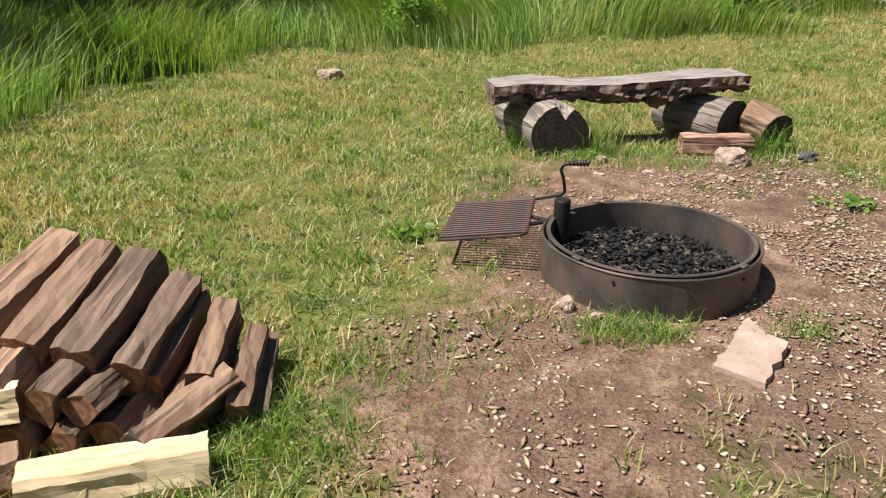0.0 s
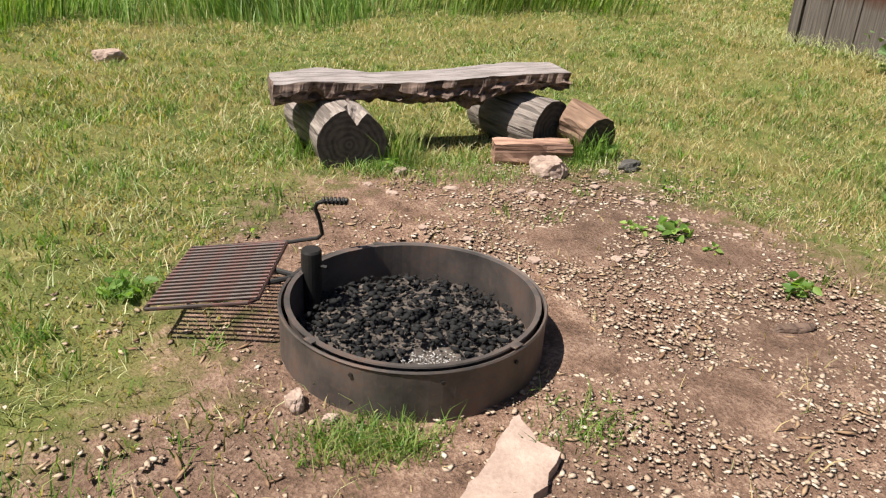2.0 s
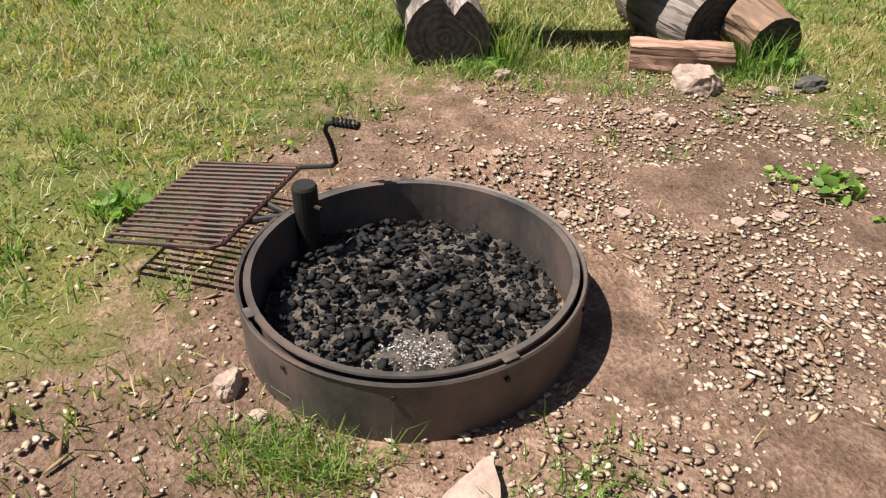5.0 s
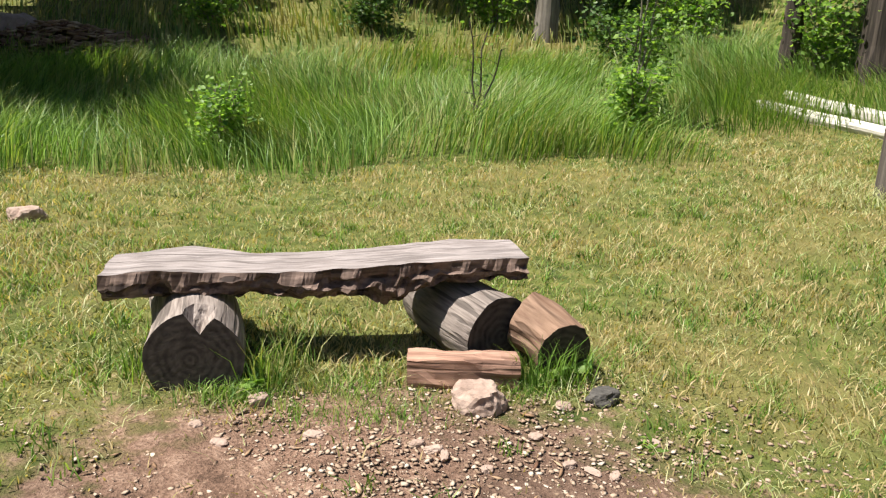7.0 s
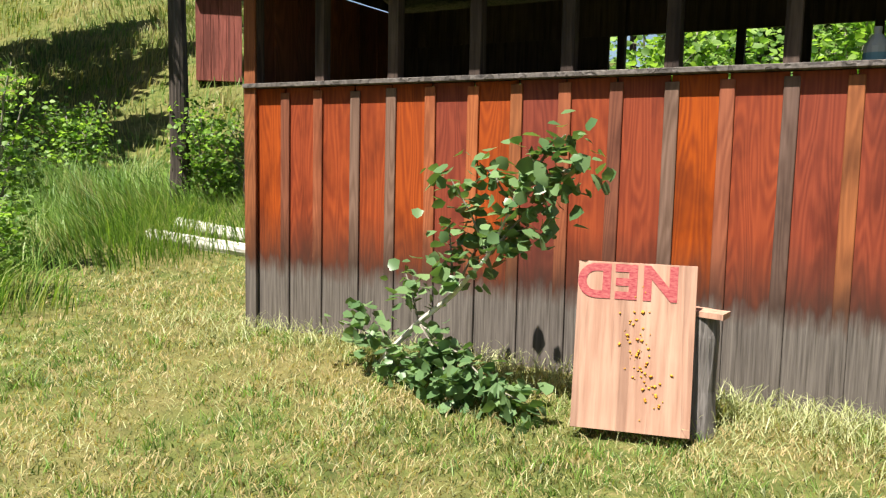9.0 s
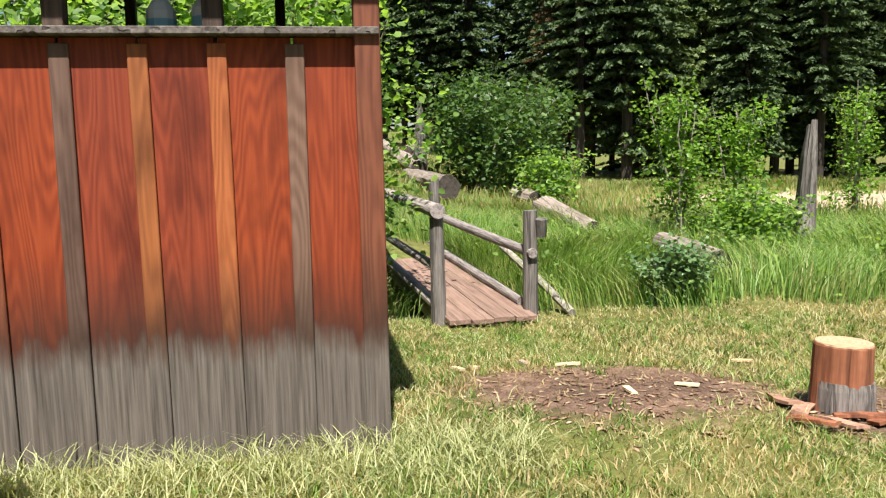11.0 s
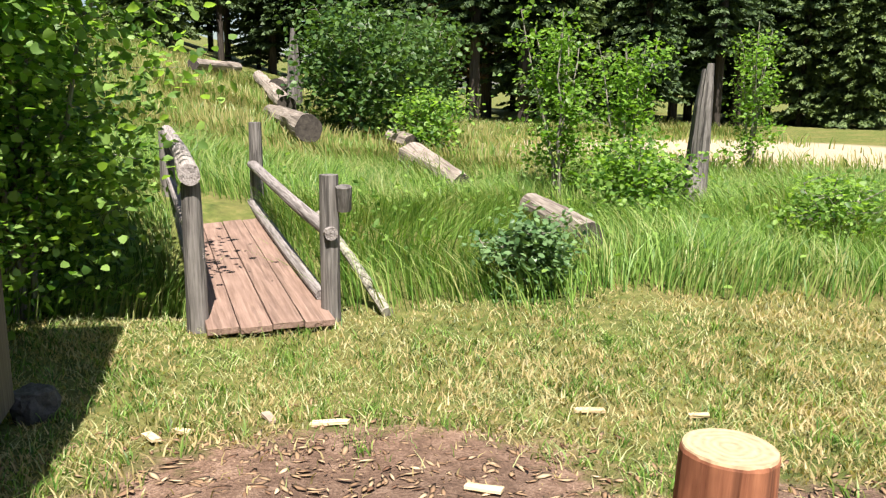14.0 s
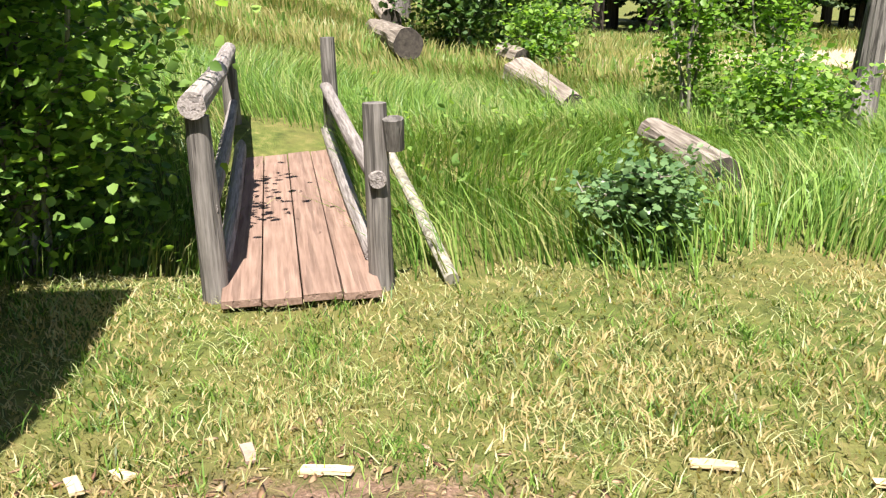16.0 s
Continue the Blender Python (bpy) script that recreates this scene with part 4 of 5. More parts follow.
part("trunk", tube([(0, 0, -0.02), (0, 0.01, 0.25), (0.01, 0, 0.55), (0.01, 0, 0.66)], [0.13, 0.115, 0.11, 0.10], 24, None, 0.12, 12), M_SILVER_Z, stump2)
part("board_on_top", box(0.13, 0.2, 0.03, 0, None, (-0.02, -0.06, 0.68), 0.01, 2, 3), M_PLY, stump2, "pale splintered board on top")
tagged(stump2, "grey weathered stump with a splintered board on top", "stump")

# ---- bridge ----
BL, BR = Vector((12.30, 2.76, 0.0)), Vector((12.50, 1.82, 0.0))
bd = Vector((4.33, 1.35, 0)).normalized()
BLEN, RISE = 4.5, 0.16
perp = Vector((-bd.y, bd.x, 0))
mid0 = (BL + BR) / 2
slope = math.degrees(math.atan2(RISE, BLEN))
yaw_b = math.degrees(math.atan2(bd.y, bd.x))
BRIDGE = Matrix.Translation((mid0.x, mid0.y, 0.02)) @ pose(0, 0, 0, 0, 0, yaw_b) @ pose(0, 0, 0, 0, -slope, 0)
bridge = holder("footbridge", BRIDGE)
tagged(bridge, "small wooden footbridge with log rails and plank deck", "bridge")
W = 0.90
pl = part("plank", box(BLEN + 0.24, W / 4 - 0.008, 0.05, 0.004), M_DECK, bridge)
for k in range(4):
    m = pose(BLEN / 2 - 0.12 + 0.02 * (k % 2), -W / 2 + W / 4 * (k + 0.5), 0.03 + 0.003 * (k % 2))
    if k == 0:
        pl.matrix_basis = m
    else:
        shared("plank", pl, bridge, m)
for s_ in (-1, 1):
    part("stringer", tube([(0.05, s_ * 0.34, -0.10), (BLEN, s_ * 0.34, -0.10)], [0.10, 0.09], 12, None, 0.06, s_ + 3), M_SILVER, bridge)
    part("kerb_log", tube([(0.25, s_ * (W / 2 + 0.0), 0.09), (1.5, s_ * (W / 2 - 0.01), 0.10), (BLEN - 0.1, s_ * (W / 2), 0.10)], [0.045, 0.055, 0.06], 12, None, 0.1, s_ + 6), M_SILVER, bridge)
UPR = pose(0, 0, 0, 0, slope, 0)


def bridge_post(x, y, r, top, seed, label=""):
    o = part("post", tube([(0, 0, -0.25), (0, 0, 0.3), (0.01, 0, top * 0.8), (0.01, 0, top)], [r * 1.05, r, r * 0.95, r * 0.9], 18, None, 0.07, seed), M_SILVER_Z, bridge, label)
    o.matrix_basis = Matrix.Translation((x, y, 0)) @ UPR


bridge_post(0.04, -W / 2 - 0.03, 0.075, 1.06, 1)
bridge_post(0.04, W / 2 + 0.04, 0.075, 1.03, 2)
bridge_post(BLEN - 0.2, -W / 2 - 0.06, 0.085, 1.10, 3)
bridge_post(BLEN - 0.2, W / 2 + 0.08, 0.085, 1.0, 4)
part("rail", tube([(-0.04, -W / 2 - 0.02, 0.64), (1.4, -W / 2 - 0.0, 0.62), (BLEN - 0.1, -W / 2 - 0.02, 0.58)], [0.05, 0.055, 0.06], 14, None, 0.08, 7), M_SILVER, bridge, "grey peeled log rail")
part("rail", tube([(-0.02, W / 2 + 0.05, 1.10), (1.6, W / 2 + 0.03, 1.06), (BLEN - 0.1, W / 2 + 0.06, 1.00)], [0.075, 0.07, 0.07], 14, None, 0.10, 8), M_SILVER, bridge, "thick grey log rail on top of the posts")
part("rail", tube([(0.02, W / 2 + 0.02, 0.52), (1.6, W / 2 + 0.03, 0.48), (BLEN - 0.1, W / 2 + 0.06, 0.45)], [0.045, 0.05, 0.05], 12, None, 0.08, 9), M_SILVER, bridge)
part("rail_stub", tube([(0.0, -W / 2 - 0.12, 0.98), (0.03, -W / 2 - 0.13, 0.80)], [0.06, 0.055], 10, None, 0.1, 5), M_SILVER_Z, bridge, "broken stub of a side rail")
pole = part("fallen_pole", tube([(12.60, 1.42, gz(12.6, 1.42) + 0.03), (13.4, 1.72, 0.25), (14.4, 2.1, 0.5)], [0.045, 0.045, 0.04], 12, None, 0.08, 4), M_BARK_PALE)
tagged(pole, "pale fallen pole leaning on the bridge side", "pole")

rock("dark_sack", 10.68, 3.2, 0.13, 0.11, 0.13, 41, "dark lumpy sack lying in the shade of the shed", 0.07, 20, M_DARKSTONE)

# ---- logs, snag, pile, outhouse ----


def fallen_log(x0, y0, x1, y1, r0, r1, seed, label, mats=None, lift0=0.0, lift1=0.0):
    p0, p1 = Vector((x0, y0, gz(x0, y0) + r0 * 0.7 + lift0)), Vector((x1, y1, gz(x1, y1) + r1 * 0.7 + lift1))
    L = (p1 - p0).length
    o = part("fallen_log", log_mesh(L, r0, r1, seed, 18, 0.16, 14, "x"), mats or [M_BARK_PALE_X, M_LOG_END])
    o.matrix_basis = Matrix.Translation((p0 + p1) / 2) @ (p1 - p0).to_track_quat("X", "Z").to_matrix().to_4x4()
    tagged(o, label, "log")
    return o


M_BARK_PALE_X = wood("pale_log_x", (0.17, 0.125, 0.10), (0.44, 0.38, 0.33), 0, 5, 0.25, 0.5)
fallen_log(8.6, 12.6, 9.6, 10.5, 0.10, 0.09, 2, "peeled white pole lying in the grass", [M_BIRCH, M_BIRCH])
fallen_log(9.2, 12.9, 10.1, 10.9, 0.11, 0.10, 3, "thick peeled white pole lying in the grass", [M_BIRCH, M_BIRCH])
fallen_log(23.9, 3.25, 27.8, 4.6, 0.30, 0.22, 5, "pale barkless fallen log on the hillside", None, 0.25, 0.1)
fallen_log(29.0, 4.4, 38.0, 6.6, 0.26, 0.2, 6, "long grey fallen log up the hillside", None, 0.2, 0.3)
fallen_log(21.7, 1.05, 19.7, 0.3, 0.30, 0.17, 7, "reddish broken fallen log in the grass", None, 0.1, 0.0)
fallen_log(16.6, -0.33, 14.5, -0.6, 0.15, 0.17, 8, "brown log sunk in tall grass", None, 0.15, 0.1)
fallen_log(27.0, 1.5, 26.0, 1.0, 0.22, 0.2, 9, "short pale log piece on the hillside", None, 0.1, 0.1)
fallen_log(36.0, 5.0, 33.0, 5.2, 0.3, 0.3, 10, "broken log standing in a pile of deadwood", None, 0.4, 0.3)
fallen_log(42.0, 8.2, 36.0, 8.6, 0.25, 0.2, 12, "grey log on the upper hillside", None, 0.2, 0.2)


def snag(x, y, h, seed, r, label):
    o = holder("dead_snag", pose(x, y, gz(x, y), 0, -4, 0))
    rr = random.Random(seed)
    for k in range(7):
        a_ = k * 0.9
        d = r * 0.45
        top = h * rr.uniform(0.75, 1.0) if k < 4 else h * rr.uniform(0.25, 0.4)
        ox = d * math.cos(a_) + (0.0 if k < 4 else -0.25)
        oy = d * math.sin(a_) + (0.0 if k < 4 else 0.25)
        part("splinter", tube([(ox, oy, -0.2), (ox * 0.9, oy * 0.9, top * 0.4), (ox * 0.6, oy * 0.7, top * 0.75), (ox * 0.6, oy * 0.5, top)], [r * 0.62, r * 0.5, r * 0.42, r * 0.22], 9, None, 0.3, seed + k), M_SILVER_Z, o)
    tagged(o, label, "dead tree")


snag(17.9, -2.97, 2.12, 5, 0.24, "silver split standing dead trunk")
snag(33.0, 4.6, 2.6, 9, 0.3, "short broken dead trunk on the hillside")

ax, ay = 13.7, 18.7
out = holder("outhouse", pose(ax, ay, gz(ax, ay) - 0.1, 0, 0, -35) @ Matrix.Diagonal((0.8, 0.8, 0.85, 1)))
for k in range(6):
    part("board", box(0.2, 0.03, 2.3, 0.004, at=(-0.52 + 0.208 * k, -0.6, 1.15)), M_OUTHOUSE, out)
part("body", box(1.2, 1.15, 2.3, 0.01, at=(0, 0, 1.15)), M_OUTHOUSE, out)
part("roof", box(1.5, 1.6, 0.08, 0.01, at=(0, -0.05, 2.36)), M_SHED_DARK, out)
tagged(out, "narrow red-brown wooden outhouse on the slope", "outhouse")
mx, my = rng.normal(-1.7, 0.75, 900), rng.normal(16.9, 0.35, 900)
mz = ground_z(mx, my) + 0.35 * np.exp(-((mx + 1.7) / 0.9) ** 2 - ((my - 16.9) / 0.45) ** 2) * rng.uniform(0.6, 1, 900)
mul = lumps("bark_pile", np.stack([mx, my, mz], 1), rng.uniform(0.03, 0.09, 900), M_CHIPS, rng, 0.4, None, 2.0)
tagged(mul, "low heap of brown bark and split wood in the meadow", "wood pile", kind="stuff")

# ---- trees and shrubs ----


def conifer_meshes(seed, H, R, bare=0.1, dense=1.0):
    """Trunk and crown meshes of a fir: whorls of drooping boughs hung with needle sprays."""
    g = np.random.default_rng(seed)
    tr = tube([(0, 0, -0.4), (0, 0, H * 0.3), (0, 0, H * 0.7), (0, 0, H)], [0.02 * H * 0.62, 0.011 * H, 0.006 * H, 0.01], 10, None, 0.1, seed)
    P, A = [], []
    z = H * bare
    while z < H * 0.985:
        f = (z - H * bare) / (H * (1 - bare))
        L0 = R * (1 - f) ** 0.8 * (0.75 + 0.25 * min(1, f * 6))
        nb = int((7 + 3 * (1 - f)) * dense)
        for b in range(nb):
            th = g.uniform(0, 2 * np.pi)
            L = L0 * g.uniform(0.55, 1.12) + 0.12
            m = max(4, int(L * 9))
            s = np.linspace(0.12, 1, m)
            drop = -0.28 * L * s ** 1.5 + 0.10 * L * s
            x, y = np.cos(th) * L * s, np.sin(th) * L * s
            for side in (-1, 0, 1):
                P.append(np.stack([x, y, z + drop], 1) + g.normal(0, 0.03, (m, 3)))
                d = np.stack([np.cos(th + side * 0.9) * np.ones(m), np.sin(th + side * 0.9) * np.ones(m), -0.35 + g.normal(0, 0.25, m)], 1)
                A.append(d * (0.16 + 0.24 * (1 - s[:, None])) * (0.7 + 0.3 * R / 2.2))
        z += H * 0.023 * (1.1 - 0.35 * f)
    P, A = np.concatenate(P), np.concatenate(A)
    n = len(P)
    B = np.cross(A, g.normal(size=(n, 3)))
    B *= (0.06 + 0.03 * R / 2) / (np.linalg.norm(B, axis=1)[:, None] + 1e-9)
    v = np.stack([P - B, P + B, P + A], 1).reshape(-1, 3)
    return tr, v, np.arange(n * 3).reshape(-1, 3)


def conifer(seed, H, R, material, x, y, label, bare=0.1, dense=1.0):
    t = holder("fir_tree", pose(x, y, gz(x, y)))
    tr, v, f = conifer_meshes(seed, H, R, bare, dense)
    part("trunk", tr, M_BARK, t)
    mesh_ob("crown", v, f, material, t)
    return tagged(t, label, "fir tree", "conifers round the meadow")


firs = [conifer(1, 14, 2.3, M_NEEDLE, 47, -14, "tall dark green fir at the meadow edge"),
        conifer(2, 11, 2.1, M_NEEDLE_L, 44, -20, "green fir with light tips at the meadow edge", 0.04),
        conifer(3, 17, 2.3, M_NEEDLE, 52, -8, "tall slender dark fir at the forest edge", 0.2),
        conifer(4, 16, 2.0, M_NEEDLE_RED, 50, -3.5, "browning half-dead fir in the forest edge", 0.15, 0.7)]
# two firs west of the view, added to cast shade on the meadow
conifer(9, 13, 3.0, M_NEEDLE, -5.7, 13.0, "broad dark fir out of view, added to shade the meadow")
conifer(10, 12, 2.6, M_NEEDLE, -5.2, 16.2, "second dark fir out of view, added to shade the meadow")
rt = random.Random(12)
SPOTS = []
for k in range(40):
    SPOTS.append((42 + rt.uniform(0, 9), -40 + k * 1.0 + rt.uniform(-0.5, 0.5)))
for k in range(22):
    SPOTS.append((54 + rt.uniform(0, 10), -38 + k * 2.4 + rt.uniform(-0.8, 0.8)))
for k in range(24):
    SPOTS.append((60 + rt.uniform(0, 9), -14 + k * 1.7 + rt.uniform(-0.8, 0.8)))
for k in range(14):
    SPOTS.append((44 + rt.uniform(0, 12), 13 + k * 1.8 + rt.uniform(-0.8, 0.8)))
for k in range(30):
    a_ = radians(58 + k * 3.0)
    SPOTS.append((3 + (27 + rt.uniform(0, 9)) * math.cos(a_), 4 + (25 + rt.uniform(0, 10)) * math.sin(a_)))
for k in range(26):
    a_ = radians(150 + k * 6)
    SPOTS.append((5 + (34 + rt.uniform(0, 9)) * math.cos(a_), 1 + (34 + rt.uniform(0, 9)) * math.sin(a_)))
for k, (x, y) in enumerate(SPOTS):
    s_ = rt.uniform(0.95, 1.45)
    src = firs[rt.choice((0, 0, 1, 2, 2, 3) if 40 < x and -9 < y < 4 else (0, 0, 1, 2, 2))]
    c_ = copy_thing(src, pose(x, y, gz(x, y), 0, 0, rt.uniform(0, 360)))
    c_.scale = (s_, s_, s_)


def woods_tree(x, y, r, H, seed, label, mat_=None):
    t = holder("pine_tree", pose(x, y, gz(x, y)))
    part("trunk", tube([(0, 0, -0.3), (0.02, 0, 0.5), (0.0, 0.03, H * 0.4), (0, 0, H)], [r * 1.2, r, r * 0.8, r * 0.2], 16, None, 0.12, seed), mat_ or M_BARK, t)
    tr, v, f = conifer_meshes(seed, H, 2.0, 0.36, 0.7)
    tr.free()
    mesh_ob("crown", v, f, M_NEEDLE_L if seed % 2 else M_NEEDLE, t)
    tagged(t, label, "pine tree", "woodland trees")


# the last five stand out of view, added to shade the tall grass
for k, (x, y, r) in enumerate(((6.87, 17.4, 0.22), (10.04, 14.25, 0.16), (10.9, 13.3, 0.24), (6.2, 19.7, 0.13), (3.68, 19.2, 0.13), (4.6, 19.8, 0.12), (1.2, 20.5, 0.14), (8.6, 20.5, 0.14), (-4.0, 19.0, 0.16), (9.8, 23.0, 0.15), (15.0, 21.0, 0.16), (5.6, 24.0, 0.14), (-8.5, 14.0, 0.18), (-7.6, 8.4, 0.18), (-6.2, 12.3, 0.2), (-5.6, 15.2, 0.18), (-4.8, 17.0, 0.16))):
    woods_tree(x, y, r, 11 + (k % 4), 20 + k, "grey-barked pine trunk at the edge of the woods, the westmost added for shade", wood("grey_pine_bark", (0.10, 0.085, 0.07), (0.26, 0.23, 0.20), 2, 4) if k == 0 else None)


def shrub(x, y, stems, H, R, leaf, nleaf, material, seed, label, name="shrub", lean=(0, 0), low=0.12, pow_=0.6, mat_stem=None, droop=0.3):
    """Several bent stems with side twigs; leaves sit along the twigs."""
    g = np.random.default_rng(seed)
    t = holder(name, pose(x, y, gz(x, y)))
    ends, wts = [], []
    for s_ in range(stems):
        th = g.uniform(0, 2 * np.pi)
        rr = R * g.uniform(0.1, 0.8)
        hh = H * g.uniform(0.7, 1.0)
        pts = [Vector((0.05 * math.cos(th) * s_ ** 0.5, 0.05 * math.sin(th) * s_ ** 0.5, -0.05))]
        for k in range(1, 7):
            f = k / 6
            pts.append(Vector((math.cos(th) * rr * f ** 1.2 + lean[0] * f + g.normal(0, 0.03 * R), math.sin(th) * rr * f ** 1.2 + lean[1] * f + g.normal(0, 0.03 * R), hh * f)))
        part("stem", tube(pts, [0.006 + 0.012 * H * 0.5 * (1 - k / 6.5) for k in range(7)], 6), mat_stem or M_BARK_PALE, t)
        nt = 9
        for k in range(nt):
            f = low + (1 - low) * (k + g.uniform(0, 1)) / nt
            i = min(5, int(f * 6))
            p = pts[i].lerp(pts[i + 1], f * 6 - i)
            a_ = g.uniform(0, 2 * np.pi)
            L = R * 0.62 * (1.15 - f) ** pow_ * g.uniform(0.5, 1.1) + 0.05
            q = p + Vector((math.cos(a_) * L, math.sin(a_) * L, L * g.uniform(-0.1, 0.5)))
            part("twig", tube([p, p.lerp(q, 0.5) + Vector((0, 0, 0.03 * L)), q], [0.006, 0.004, 0.002], 4), mat_stem or M_BARK_PALE, t)
            ends.append((p, q))
    ends_p, ends_q = np.array([e[0] for e in ends]), np.array([e[1] for e in ends])
    i = g.integers(0, len(ends), nleaf)
    f = g.uniform(0.15, 1.05, nleaf)[:, None]
    spread_ = 0.16 * R * g.normal(size=(nleaf, 3)) * np.array([1, 1, 0.8])
    pos = ends_p[i] + (ends_q[i] - ends_p[i]) * f + spread_
    pos[:, 2] = np.maximum(pos[:, 2], 0.03)
    leaf_cloud("leaves", pos, leaf, material, g, t, droop)
    return tagged(t, label, "shrub" if name != "sapling" else "sapling")


# the bush beside the bridge
shrub(13.0, 4.35, 9, 3.8, 1.55, 0.085, 11500, M_LEAF, 31, "large leafy green bush beside the footbridge", "leafy_bush", (0.0, -0.1), 0.05, 0.4)
shrub(11.75, 4.75, 8, 3.9, 1.4, 0.085, 9500, M_LEAF, 32, "tall leafy bush behind the shed", "leafy_bush", (0, 0), 0.05, 0.4)
shrub(12.2, 6.9, 8, 3.9, 1.5, 0.10, 7000, M_LEAF, 34, "tall leafy bush behind the shed", "leafy_bush", (0, 0), 0.05, 0.4)
shrub(11.7, 8.9, 8, 3.7, 1.5, 0.10, 6000, M_LEAF, 35, "leafy bush behind the far end of the shed", "leafy_bush", (0, 0), 0.05, 0.4)
shrub(14.2, 5.0, 6, 3.2, 1.4, 0.10, 4500, M_LEAF_DARK, 33, "leafy bush overhanging the bridge rail", "leafy_bush", (0, -0.1), 0.05, 0.4)
# willows by the snag and on the flat
shrub(18.7, -1.1, 6, 3.4, 0.8, 0.08, 2400, M_LEAF_LIME, 41, "tall yellow-green sapling in the tall grass", "sapling", (0, 0.1))
shrub(19.1, -2.15, 6, 2.6, 0.85, 0.08, 2300, M_LEAF_LIME, 42, "yellow-green bushy sapling in the tall grass", "sapling", (0, -0.2))
shrub(23.0, -6.0, 5, 3.4, 0.8, 0.085, 1800, M_LEAF_LIME, 43, "slender yellow-green sapling behind the dead trunk", "sapling")
shrub(17.0, -1.9, 8, 1.1, 1.0, 0.08, 2600, M_LEAF, 44, "low leafy shrub at the foot of the dead trunk")
shrub(13.35, 0.28, 10, 0.62, 0.55, 0.06, 2900, M_LEAF_BLUE, 45, "rounded dark green weed clump in the grass", "weed_clump")
shrub(15.5, -3.6, 8, 0.8, 0.9, 0.07, 1500, M_LEAF, 46, "low shrubby weeds in the tall grass")
shrub(14.2, -4.6, 8, 0.8, 1.0, 0.07, 1500, M_LEAF_LIME, 47, "low shrubby weeds in the tall grass")
shrub(29.0, 2.6, 10, 3.6, 2.4, 0.17, 4200, M_LEAF_DARK, 48, "dense dark green thicket on the hillside", "thicket")
shrub(31.5, 1.4, 9, 3.8, 2.4, 0.17, 3800, M_LEAF_DARK, 49, "dense dark green thicket on the hillside", "thicket")
shrub(26.5, 0.6, 7, 1.5, 1.3, 0.13, 1600, M_LEAF, 50, "low green bush at the foot of the hill")
shrub(37.0, 0.5, 8, 4.2, 2.2, 0.2, 3000, M_LEAF_DARK, 51, "tall dark thicket on the slope", "thicket")
# shrubs behind the camp
shrub(5.9, 10.7, 7, 0.95, 0.45, 0.06, 1500, M_LEAF, 52, "small leafy bush at the edge of the tall grass")
shrub(6.4, 12.0, 5, 2.3, 0.55, 0.07, 1100, M_LEAF, 53, "slender leafy sapling in the meadow", "sapling", (0.1, 0), 0.12, 0.6, None)
shrub(1.2, 11.1, 6, 0.9, 0.5, 0.06, 1100, M_LEAF, 54, "small leafy bush in the tall grass")
shrub(4.2, 11.4, 3, 1.4, 0.35, 0.05, 60, M_LEAF, 55, "nearly bare twiggy sapling in the tall grass", "sapling", (0.1, 0), 0.2, 0.6, M_BARK)
for k, (x, y) in enumerate(((7.6, 15.2), (9.0, 15.9), (10.4, 14.0), (3.5, 17.6), (0.6, 17.9), (11.5, 13.2), (8.2, 17.5), (6.0, 18.0))):
    shrub(x, y, 6, 1.0 + 0.3 * (k % 3), 0.9, 0.085, 1300, M_LEAF if k % 3 else M_LEAF_DARK, 70 + k, "leafy undergrowth bush at the edge of the woods", "undergrowth_bush")

# the leaning aspen sapling before the shed
asp = holder("aspen_sapling", pose(7.02, 6.46, gz(7.02, 6.46) - 0.06))
tagged(asp, "leaning aspen sapling with round grey-green leaves", "sapling")
g = np.random.default_rng(5)
main = [Vector(p) for p in ((0.0, 0.12, -0.03), (-0.02, -0.10, 0.20), (-0.05, -0.40, 0.45), (-0.08, -0.72, 0.68), (-0.1, -1.0, 0.95), (-0.12, -1.18, 1.25), (-0.12, -1.35, 1.48))]
part("trunk", tube(main, [0.022, 0.02, 0.018, 0.016, 0.012, 0.008, 0.004], 8), M_BIRCH, asp, "pale smooth leaning stem")
tips = []
for (i, d, L) in ((3, (0.0, -0.3, 0.45), 0.5), (3, (0, 0.1, 0.9), 0.45), (4, (0, -0.7, 0.6), 0.55), (4, (0, -0.3, 0.2), 0.35), (4, (-0.2, 0.3, 0.7), 0.5), (5, (0, -0.9, 0.5), 0.55), (5, (0, 0.5, 0.5), 0.35), (5, (-.1, -0.4, 0.8), 0.35), (6, (0, -0.5, 0.5), 0.25), (2, (-0.1, -0.8, -0.35), 0.95), (2, (-0.2, -0.5, -0.35), 0.65), (1, (-0.2, -0.7, -0.05), 0.75), (1, (-0.1, -1.0, -0.05), 1.25), (1, (-0.2, 0.3, 0.2), 0.4), (0, (-0.1, -0.6, 0.25), 0.5), (1, (0, 0.35, 0.5), 0.3), (2, (0, 0.2, 0.5), 0.35)):
    p = main[i]
    q = p + Vector(d).normalized() * L
    q.z = max(q.z, 0.08)
    part("branch", tube([p, p.lerp(q, 0.5) + Vector((0, 0, 0.04)), q], [0.009, 0.006, 0.003], 6), M_BARK_PALE, asp)
    tips.append((p, q, L))
pos = []
for p, q, L in tips:
    n = int(115 * L)
    f = g.uniform(0.25, 1.05, n)
    for k in f:
        w = p.lerp(q, k)
        pos.append((w.x + g.normal(0, 0.075), w.y + g.normal(0, 0.085), max(0.05, w.z + g.normal(0, 0.075))))
leaf_cloud("leaves", np.array(pos), 0.09, M_LEAF_BLUE, g, asp, 0.25, 0.95)


